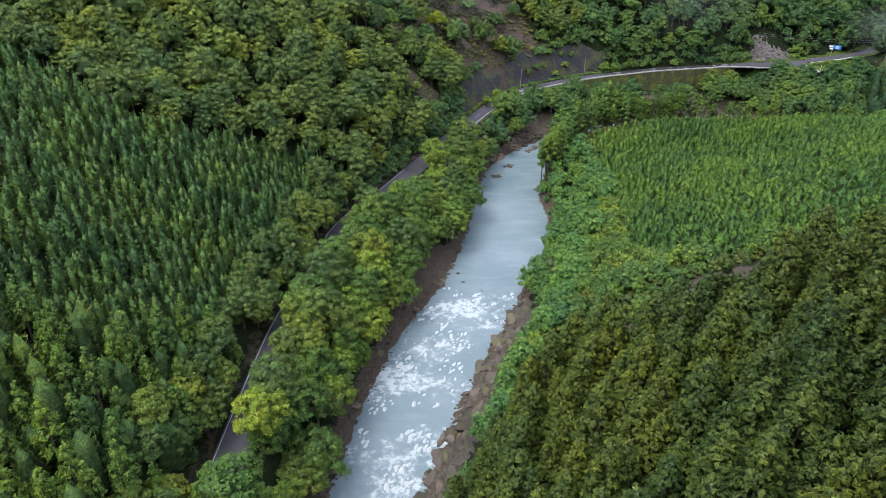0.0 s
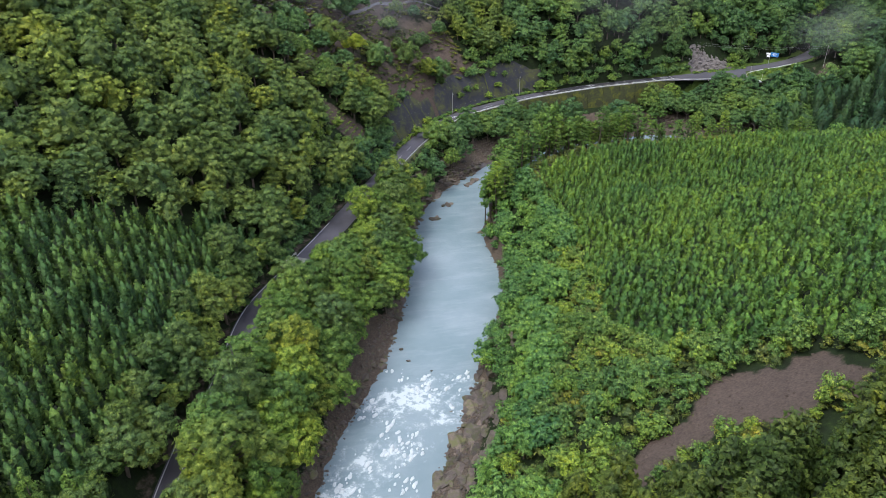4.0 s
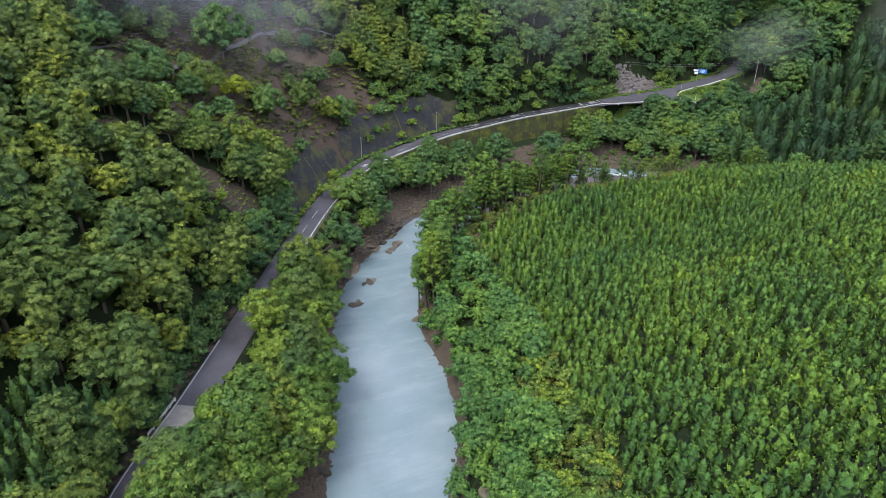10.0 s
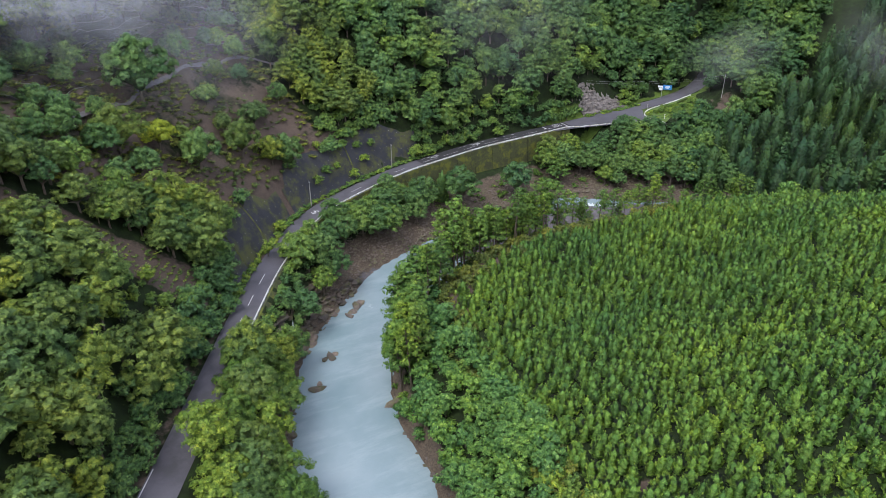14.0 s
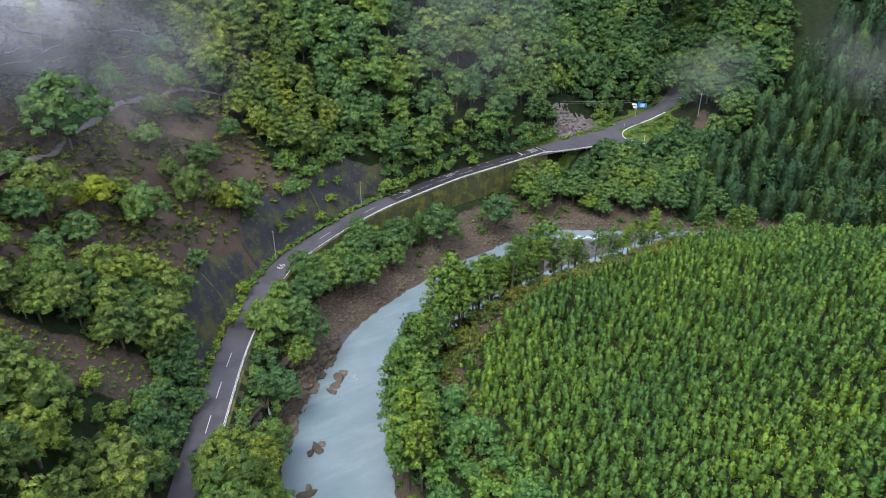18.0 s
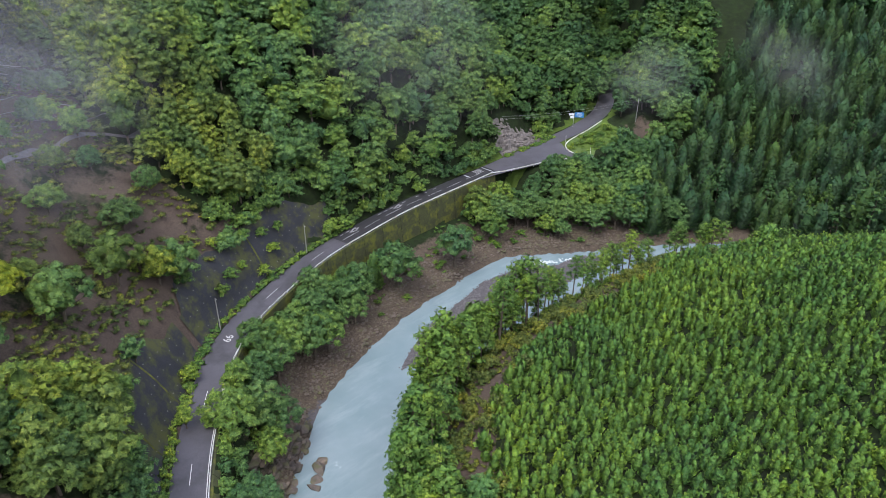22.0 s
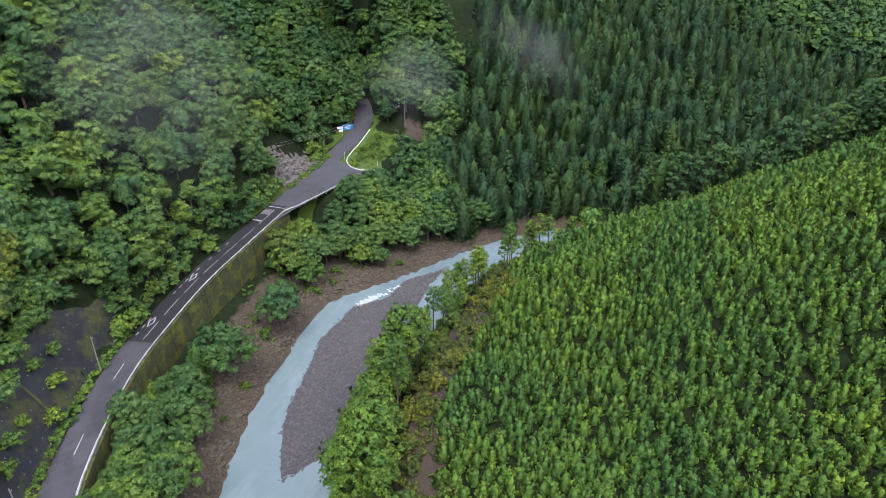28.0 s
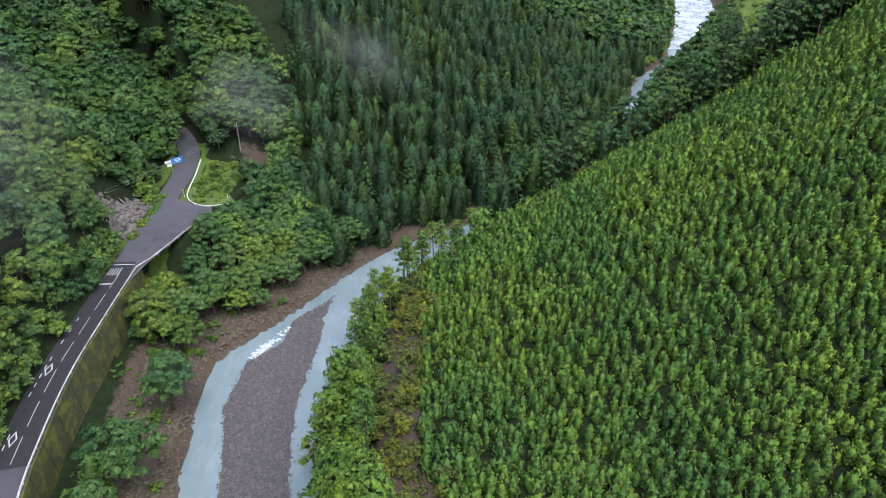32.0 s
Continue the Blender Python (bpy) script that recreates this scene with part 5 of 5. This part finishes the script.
x, y = scatter(16, 104, 190, 280, 2.3, 185, in_wood_edge)
stand("wood_edge_bushes", "leafy bushes along the edge of the wood above the concrete slope", "bushes", SCRUB, LEAF_BROAD, x, y, 186, (0.7, 1.5))


def in_crest_row(x, y):
    south = np.interp(x, [-60, -40, -23, -15, -6, 0, 7, 15, 27, 34], [230, 216, 204, 198, 197, 200, 203, 208, 216, 222])
    return (y > 192.5) & (y < south + 1) & (x > -45) & (x < 26) & (lie(x, y)[2] > 9)


x, y = scatter(-46, 28, 190, 225, 4.2, 187, in_crest_row)
single_trees("crest_tree", ["rounded leafy tree on the crest before the cleared hillside"], "tree", "trees on the crest", BROAD, LEAF_OLIVE, x[::2], y[::2], 188, (0.55, 0.9))
single_trees("crest_tree", ["rounded leafy tree on the crest before the cleared hillside"], "tree", "trees on the crest", BROAD, LEAF_BROAD, x[1::2], y[1::2], 189, (0.55, 0.9))


def in_far_bank(x, y):
    left, right, off, top = lie(x, y)
    return (((left > 0.5) & (left < 9)) | ((right > 0.5) & (right < 9))) & (x > 250)


x, y = scatter(250, 640, -170, 200, 6.0, 56, in_far_bank)
stand("far_bank_bushes", "green bushes on the banks of the river farther up the valley", "bushes", SCRUB, LEAF_BROAD, x, y, 57, (1.0, 1.8))


def in_meadow(x, y):
    left, right, off, top = lie(x, y)
    return (right > 9) & (right < 90) & (x > 360) & (waves(x, y, 30, 41) > 0.15)


x, y = scatter(360, 640, -200, 120, 9.0, 58, in_meadow)
stand("meadow_bushes", "light green bushes dotted over the far meadow", "bushes", SCRUB, LEAF_SCRUB, x, y, 59, (0.9, 1.9))


def in_wall_bushes(x, y):
    left, right, off, top = lie(x, y)
    return (left > 1) & (off < -4.7) & (off > -10) & (((x > 16) & (x < 92)) | ((x > 143) & (x < 160))) & (y > 165)


x, y = scatter(14, 208, 165, 262, 2.6, 60, in_wall_bushes)
stand("wall_bushes", "green bushes growing up the foot of the mossy wall", "bushes", SCRUB, LEAF_BROAD, x, y, 69, (0.6, 1.1))


def in_slope_bushes(x, y):
    left, right, off, top = lie(x, y)
    return (x > -7) & (x < 12) & (y > 167) & (y < 182) & (off > 4.5)


x, y = scatter(-8, 13, 166, 183, 2.7, 93, in_slope_bushes)
stand("slope_bushes", "light green bushes on an open patch of the hillside", "bushes", SCRUB, LEAF_SCRUB, x, y, 94, (0.5, 1.0))
x, y = scatter(-24, 13, 182, 192, 1.25, 95, lambda x, y: (waves(x, y, 6, 31) > -0.5) & (lie(x, y)[2] > 5), 0.12)
stand("planted_rows", "rows of small plants on a strip of bare brown slope", "plants", TUFT, LEAF_OLIVE, x, y, 96, (0.3, 0.75))


def in_far_pines(x, y):
    left, right, off, top = lie(x, y)
    return (right > 0.5) & (right < np.where(x < 320, 45, 16)) & (x > 236) & (x < 440)


x, y = scatter(236, 440, -170, 170, 5.0, 97, in_far_pines)
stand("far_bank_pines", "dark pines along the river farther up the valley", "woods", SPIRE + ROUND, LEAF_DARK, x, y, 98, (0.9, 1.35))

x, y = scatter(88, 200, 205, 250, 1.9, 99, lambda x, y: (lambda q: (q[0] > 2.5) & (q[0] < 16) & (q[2] < -5) & (waves(x, y, 9, 51) > 0.2))(lie(x, y)))
stand("bank_weeds", "dry brown-green weeds and low bushes on the bare river bank", "weeds", TUFT + SCRUB[1:2], LEAF_GOLD, x, y, 100, (0.3, 0.75))

# ---- rocks, stones, shrubs, track, mist ----


def rock_mesh(rng, name, material, flat=0.6):
    """A broken boulder: a rounded body with knocked-off faces."""
    bm = bmesh.new()
    bmesh.ops.create_icosphere(bm, subdivisions=2, radius=1.0)
    cuts = rng.normal(size=(15, 3))
    depth = rng.uniform(0.42, 0.85, 15)
    cuts /= np.linalg.norm(cuts, axis=1, keepdims=True)
    for v in bm.verts:
        p = np.array(v.co)
        for c, e in zip(cuts, depth):
            k = p @ c
            if k > e:
                p = p - c * (k - e)
        p = p * (1.15, 0.85, flat) * (1.2 + 0.3 * noise.noise(Vector(p * 1.3 + cuts[0] * 5)) + 0.14 * noise.noise(Vector(p * 4 + cuts[1] * 5)))
        v.co = p
    me = bpy.data.meshes.new(name)
    bm.to_mesh(me)
    bm.free()
    me.materials.append(material)
    return me


rr = np.random.RandomState(77)
ROCKS = [rock_mesh(rr, "rock", ROCK, f) for f in (0.6, 0.5, 0.7, 0.45, 0.65)]
CLIFFS = [rock_mesh(rr, "cliff_rock", PALE_ROCK, f) for f in (0.8, 0.9, 0.7)]


def rocks(name, label, group, meshes, x, y, size, seed, sink=0.25, stretch=1.0, along=None):
    rng = np.random.RandomState(seed)
    z = ground(x, y)
    z = np.where(z < -0.3, -0.3, z)
    for i in range(len(x)):
        s = rng.uniform(*size)
        ob = tagged(new(name, meshes[rng.randint(len(meshes))]), label, "rock", group)
        turn = rng.uniform(0, 360) if along is None else along + rng.uniform(-25, 25)
        ob.matrix_basis = pose(x[i], y[i], z[i] + s * sink, rng.uniform(-12, 12), rng.uniform(-12, 12), turn) @ Matrix.Diagonal((s * stretch, s, s, 1))


x, y = scatter(-25, 34, -10, 86, 3.4, 161, lambda x, y: (lambda q: (q[1] > 0.5) & (q[1] < 9))(lie(x, y)))
rocks("shelf_boulder", "broad wet brown boulder of layered bedrock beside the rapids", "rocks of the river shelf", ROCKS, x, y, (1.3, 2.7), 162, -0.22, 1.5, 62)
x, y = scatter(-25, 34, -10, 86, 2.0, 61, lambda x, y: (lambda q: (q[1] > -0.8) & (q[1] < 8))(lie(x, y)))
rocks("shelf_rock", "wet brown-grey rock of the shelf beside the rapids", "rocks of the river shelf", ROCKS, x, y, (0.25, 1.2), 62, 0.0, 1.3, 62)
x, y = scatter(-30, 62, -10, 212, 2.6, 63, lambda x, y: (lambda q: (q[0] > -0.8) & (q[0] < 2.2))(lie(x, y)))
rocks("bank_rock", "grey-brown rock at the foot of the wooded bank", "rocks on the near bank", ROCKS, x, y, (0.4, 1.3), 64, 0.1, 1.3)
x, y = scatter(20, 60, 160, 208, 1.3, 65, lambda x, y: (lambda q: (q[0] > -1.5) & (q[0] < 6) & (waves(x, y, 6, 5) > -0.2))(lie(x, y)))
rocks("ledge_rock", "dark wet rock ledge reaching into the river", "rocks of the ledge", ROCKS, x, y, (0.35, 1.5), 66, 0.05, 1.5, 50)
single = [(29.4, 167, 1.5), (30.6, 168, 0.8), (36.5, 177.5, 1.6), (38, 178, 1.0), (35, 177, 0.9), (52.2, 197, 1.3), (50.5, 195.5, 1.5), (48.6, 194, 1.4), (46.9, 192.6, 1.2), (44.4, 154.3, 1.9), (45.6, 156, 1.4), (19.6, 75.6, 1.6), (24.5, 168, 0.9)]
for px, py, s in single:
    ob = tagged(new("river_rock", ROCKS[int(px) % 5]), "dark rock standing in the milky water", "rock", "rocks in the river")
    ob.matrix_basis = pose(px, py, 0.1, 5, -4, px * 37) @ Matrix.Diagonal((s * 1.2, s, s * 0.9, 1))
x, y = scatter(-16, 40, 0, 100, 4.2, 67, lambda x, y: (lambda q: (q[0] < -1.5) & (q[1] < -2.5) & (waves(x, y, 9, 6) > 0.75))(lie(x, y)))
rocks("rapid_rock", "small wet boulder in the white water", "boulders in the rapids", ROCKS, x, y, (0.25, 0.6), 68, 0.7)

cliff = tagged(new("rock_outcrop"), "pale cracked rock face in tilted layers beside the junction", "cliff")
rng = np.random.RandomState(70)
cu, cv = np.linspace(0, 1, 46), np.linspace(0, 1, 34)
cuu, cvv = np.meshgrid(cu, cv, indexing="ij")
fx = 174 + 23 * cuu - 2.5 * cvv
layer = cvv * 9 + 2.2 * cuu + 0.35 * waves(fx, cvv * 12, 6, 63)
ledge = layer - np.floor(layer)
crack = waves(fx + 3 * np.floor(layer), np.floor(layer) * 7.0, 3.0, 64)
fy = 258.2 + 7.5 * cvv * (0.75 + 0.25 * np.sin(3.1 * cuu)) - 0.55 * ledge - 0.3 * (crack > 0.2) - 0.25 * waves(fx, cvv * 10, 2.0, 65)
fz = 19.3 + np.interp(cuu, [0, 0.15, 0.35, 0.7, 1], [5, 11.5, 11.5, 7.5, 2.5]) * (cvv ** 0.85 + 0.03 * (crack > 0.2)) + 0.05 * cuu * 19
fz = np.maximum(fz, ground(fx, fy) - 0.4)
part("face", mesh_of("face", *ribbon(np.stack([fx, fy, fz], -1)), PALE_ROCK), cliff)
for i in range(26):
    k, q = rng.randint(2, 44), rng.randint(0, 30)
    s = rng.uniform(0.25, 0.75)
    part("stone", CLIFFS[i % 3], cliff).matrix_basis = pose(fx[k, q], fy[k, q], fz[k, q], rng.uniform(-30, 30), rng.uniform(-30, 30), rng.uniform(0, 360)) @ Matrix.Diagonal((s * 1.3, s, s * 0.7, 1))


def scatter_stones(name, label, x, y, size, seed, material, base=None):
    """Many small stones in one object."""
    rng = np.random.RandomState(seed)
    z = ground(x, y) if base is None else base
    n = len(x)
    shape = np.array([(1, 0, 0), (0.3, 0.9, 0.1), (-0.8, 0.5, -0.1), (-0.6, -0.7, 0.1), (0.5, -0.8, 0), (0.1, 0, 0.7)])
    tri = np.array([(0, 1, 5, 5), (1, 2, 5, 5), (2, 3, 5, 5), (3, 4, 5, 5), (4, 0, 5, 5)])
    s, a = rng.uniform(*size, n) ** 1.4, rng.uniform(0, 6.28, n)
    v = shape[None] * s[:, None, None] * rng.uniform(0.7, 1.3, (n, 1, 3))
    c, q = np.cos(a)[:, None], np.sin(a)[:, None]
    w = np.stack([v[..., 0] * c - v[..., 1] * q + x[:, None], v[..., 0] * q + v[..., 1] * c + y[:, None], v[..., 2] + z[:, None]], -1)
    f = (tri[None] + (np.arange(n) * 6)[:, None, None]).reshape(-1, 4)
    return tagged(new(name, mesh_of(name, w.reshape(-1, 3), f, material)), label, "stones", "", "stuff")


x, y = scatter(194, 232, 234, 251, 1.5, 171, lambda x, y: (np.hypot((x - 209) / 15, (y - 243) / 7) < 1) & (waves(x, y, 6, 172) > -0.4))
stand("island_weeds", "green weeds and low bushes on the grassy island", "weeds", TUFT + SCRUB[:1], LEAF_SCRUB, x, y, 173, (0.3, 0.8))
x, y = scatter(84, 176, 203, 226, 0.6, 71, lambda x, y: gravel_bar(x, y) > -0.6)
scatter_stones("bar_stones", "grey cobbles scattered over the gravel bar", x, y, (0.12, 0.6), 72, STONE)
x, y = scatter(40, 215, 190, 245, 0.75, 73, lambda x, y: (lambda q: (q[0] > -0.5) & (q[0] < 11))(lie(x, y)))
scatter_stones("bank_rubble", "brown rubble of the bare river bank", x, y, (0.12, 0.75), 74, ROCK)
x, y = scatter(-30, 44, -10, 160, 1.0, 75, lambda x, y: (lambda q: ((q[0] > -1.5) & (q[0] < 4)) | ((q[1] > -0.6) & (q[1] < 8) & (y < 85)) | ((q[1] > -1) & (q[1] < 1.5)))(lie(x, y)))
scatter_stones("shore_stones", "brown stones along the water's edge", x, y, (0.2, 0.8), 76, ROCK)
x, y = scatter(20, 62, 8, 34, 1.3, 78, lambda x, y: soil_patch(x, y) > 0.6)
scatter_stones("slip_clods", "clods of fresh brown earth on the landslip", x, y, (0.1, 0.5), 79, surface("earth", (0.04, 0.028, 0.022), (0.085, 0.06, 0.045), 0.6, 5.0))


def foam_caps(x, y, size, seed):
    """White heads of breaking water: low uneven domes drawn out with the flow."""
    rng = np.random.RandomState(seed)
    vs, fs, k = [], [], 0
    for i in range(len(x)):
        s = rng.uniform(*size)
        turn = 1.1 + rng.uniform(-0.4, 0.4)
        v = [(0.1 * s, 0, 0.4 * s)]
        for rad, up in ((0.45, 0.32), (0.8, 0.14), (1.05, -0.12)):
            for j in range(9):
                a = 6.2832 * j / 9
                q = s * rad * rng.uniform(0.7, 1.25)
                v.append((math.cos(a) * q * 1.5, math.sin(a) * q * 0.8, up * s * rng.uniform(0.6, 1.3)))
        f = [(0, 1 + j, 1 + (j + 1) % 9, 1 + (j + 1) % 9) for j in range(9)]
        for ring in (0, 1):
            f += [(1 + ring * 9 + j, 10 + ring * 9 + j, 10 + ring * 9 + (j + 1) % 9, 1 + ring * 9 + (j + 1) % 9) for j in range(9)]
        v = np.array(v)
        c, q = math.cos(turn), math.sin(turn)
        vs.append(np.stack([v[:, 0] * c - v[:, 1] * q + x[i], v[:, 0] * q + v[:, 1] * c + y[i], v[:, 2]], 1))
        fs.append(np.array(f) + k)
        k += len(v)
    return np.vstack(vs), np.vstack(fs)


x, y = scatter(-40, 40, -20, 90, 1.2, 81, lambda x, y: (lambda q: (q[0] < -2) & (q[1] < -1.5) & (waves(x, y, 15, 6) + 0.7 * waves(x, y, 4, 9) > 0.45))(lie(x, y)))
tagged(new("white_water", mesh_of("white_water", *foam_caps(x, y, (0.15, 0.7), 82), FOAM, None, True)), "white breaking water of the rapids", "foam", "", "stuff")
x, y = scatter(147, 160, 214, 223, 0.8, 83, lambda x, y: np.abs(y - 218.6 + 0.6 * (x - 153)) < 1.2)
tagged(new("white_water", mesh_of("white_water", *foam_caps(x, y, (0.25, 0.7), 84), FOAM, None, True)), "white water falling over the head of the gravel bar", "foam", "", "stuff")

# cleared hillside: shrubs, one yellow tree, a track, rows of white netting
SHRUB = [broad_tree(tr, 8.0, 3.6, 46, 30, 0.42, 0.05, True, 0.85), broad_tree(tr, 7.0, 3.7, 46, 30, 0.42, 0.05, True, 0.75), broad_tree(tr, 9.0, 3.5, 48, 30, 0.42, 0.1, True, 0.9)]
PLACES = [(9.9, 241.9, 7.6), (1.3, 220.5, 5.4), (5.9, 217, 3.8), (17.2, 234.4, 2.4), (19.6, 225.3, 4.6), (33.1, 237.8, 4.5), (46.6, 241.0, 4.6), (42, 240, 3.8), (27.6, 253.2, 3.4),
          (40.4, 250.7, 4.0), (50.6, 259.5, 3.0), (32.6, 262.2, 2.8), (40.5, 263.7, 2.8), (30.2, 245.1, 2.8), (22.7, 263.8, 4.2), (18.4, 230.0, 2.3)]
for green, pick in ((LEAF_BROAD, PLACES[0::2]), (LEAF_OLIVE, PLACES[1::2])):
    for k, (px, py, r) in enumerate(pick):
        single_trees("hill_shrub", ["rounded green shrub on the cleared brown hillside"], "shrub", "shrubs of the cleared hillside", [SHRUB[k % 3]], green, np.array([px]), np.array([py]), 286 + k, (r / 3.4, r / 3.3))
single_trees("cliff_shrub", ["leafy green shrub leaning over the cracked rock face"], "shrub", "shrubs round the rock face", SHRUB, LEAF_BROAD, np.array([172.5, 176.0, 181.0, 187.0, 192.5]), np.array([261.5, 266.0, 266.6, 265.8, 265.0]), 289, (0.65, 0.85))
single_trees("roadside_tree", ["spreading green tree arching over the far end of the road"], "tree", "trees round the junction", BROAD[:2], LEAF_BROAD, np.array([241.5, 246.5, 250.0]), np.array([265.0, 257.0, 272.5]), 290, (0.95, 1.1))
single_trees("slope_tree", ["full green tree on the steep slope above the road"], "tree", "trees on the slope above the road", BROAD[:2], LEAF_BROAD, np.array([161.0, 165.5, 139.0, 135.5, 149.5, 170.0]), np.array([266.5, 263.0, 268.0, 272.0, 280.0, 266.0]), 291, (0.8, 1.05))
x, y = scatter(175, 201, 256.4, 258.0, 0.8, 92, lambda x, y: waves(x, y, 5, 23) > -0.3)
stand("cliff_foot_weeds", "low green weeds along the foot of the rock face", "weeds", TUFT, LEAF_SCRUB, x, y, 93, (0.5, 1.1))
x, y = scatter(-40, 70, 196, 310, 6.6, 85, lambda x, y: (bare_slope(x, y) > 0.3) & (waves(x, y, 20, 21) > -0.6) & ((x < 0) | (y > 268)))
single_trees("hill_shrub", ["rounded green shrub on the cleared brown hillside"], "shrub", "shrubs of the cleared hillside", SHRUB, LEAF_BROAD, x, y, 86, (0.6, 1.3))
single_trees("yellow_tree", ["bright yellow-green tree on the cleared hillside"], "tree", "", [broad_tree(tr, 6.0, 2.9, 28, 32, 0.55, 0.25)], LEAF_YELLOW, np.array([10.5]), np.array([226.0]), 87, (1.45, 1.5))
x, y = scatter(-30, 70, 196, 300, 1.7, 88, lambda x, y: (bare_slope(x, y) > 0.3) & (waves(x, y, 13, 22) > -0.3))
stand("hill_weeds", "low weeds and grass tufts on bare brown earth", "weeds", TUFT, LEAF_WEED, x, y, 89, (0.4, 1.4))
x, y = scatter(18, 104, 190, 262, 1.1, 90, lambda x, y: (lambda q: (q[2] > 3.5) & (q[2] < 4.9))(lie(x, y)))
stand("verge_plants", "low green plants along the foot of the slope", "weeds", TUFT, LEAF_SCRUB, x, y, 91, (0.6, 1.3))
sh = np.array([(58.7, 249.0), (62.5, 250.2), (67.4, 250.4), (73.6, 251.8), (75.2, 250.1), (64.0, 245.8), (60.0, 243.9), (70, 246.5), (79, 253), (56, 241), (38, 222), (31, 209)])
single_trees("slope_bush", ["small bush rooted in the concrete slope"], "bush", "bushes on the concrete slope", SCRUB, LEAF_SCRUB, sh[:, 0], sh[:, 1], 92, (0.7, 1.1), -0.3)

track_line = dense([(-26, 216), (-4, 228.8), (7, 241.5), (18.5, 256.4), (34, 268), (46, 272), (58, 276)], 2)


def on_slope(line, off, up):
    d = np.gradient(line[:, :2], axis=0)
    nrm = np.stack([-d[:, 1], d[:, 0]], 1) / np.linalg.norm(d, axis=1, keepdims=True)
    q = line[:, :2] + nrm * off
    return np.column_stack([q, ground(q[:, 0], q[:, 1]) + up])


track = tagged(new("hill_track"), "pale concrete path along the cleared hillside", "path", "", "structure")
part("paving", mesh_of("paving", *ribbon([on_slope(track_line, -0.7, 1.2), on_slope(track_line, 0.6, 0.85), on_slope(track_line, 1.0, -0.5)]), STONE), track)
for k in range(6):
    net = tagged(new("slope_fence"), "low white netting fence in a row on the bare slope", "fence", "rows of netting on the slope")
    line = track_line[2 + (k * 3) % 7:len(track_line) - (k * 5) % 11]
    a, b = on_slope(line, 6 + 3.4 * k, 0.45), on_slope(line, 6 + 3.4 * k, 0.57)
    part("netting", mesh_of("netting", *ribbon([a, b, b + (0.04, 0.04, 0)]), CONCRETE), net)
    stake = mesh_of("stake", *tube([(0, 0, -0.4), (0, 0, 0.3), (0, 0, 0.9)], [0.05, 0.05, 0.04], 4), BARK)
    for q in a[::4]:
        part("stake", stake, net).location = q

# drifting mist above the hillside, in thin layers


def mist(name, label, cx, cy, rx, ry, turn, lift, layers, dense_at, seed):
    root = tagged(new(name), label, "mist", "", "stuff")
    ct, st = math.cos(radians(turn)), math.sin(radians(turn))
    for k in range(layers):
        u, a = np.linspace(0.02, 1, 14), np.linspace(0, 6.2832, 33)
        uu, aa = np.meshgrid(u, a, indexing="ij")
        p, q = rx * uu * np.cos(aa) * (1 - 0.06 * k), ry * uu * np.sin(aa) * (1 - 0.06 * k)
        x, y = cx + p * ct - q * st, cy + p * st + q * ct
        z = ground(x, y) + lift + 3.0 * k + 1.5 * waves(x, y, 26, seed + k)
        me = mesh_of("layer", *ribbon(np.stack([x, y, z], -1)), MIST, None, True)
        d = me.attributes.new("veil", "FLOAT", "POINT")
        d.data.foreach_set("value", (dense_at * (1 - ease(0.2, 1.0, uu))).ravel().astype(np.float32))
        part("layer", me, root)
    return root


mist("hill_mist", "thin white mist drifting over the cleared hillside", -6, 268, 86, 26, 41, 8, 4, 0.21, 301)
mist("hill_haze", "faint veil of mist over the cleared hillside and the wood beside it", 20, 270, 85, 36, 38, 9, 3, 0.05, 331)
mist("valley_mist", "faint wisp of mist above the junction", 227, 236, 30, 20, 0, 19, 3, 0.02, 311)
mist("valley_mist", "faint wisp of mist above the far cedars", 268, 202, 34, 20, 60, 20, 3, 0.016, 315)
mist("wood_mist", "faint wisp of mist above the hillside wood", 150, 276, 50, 24, 10, 17, 3, 0.022, 321)
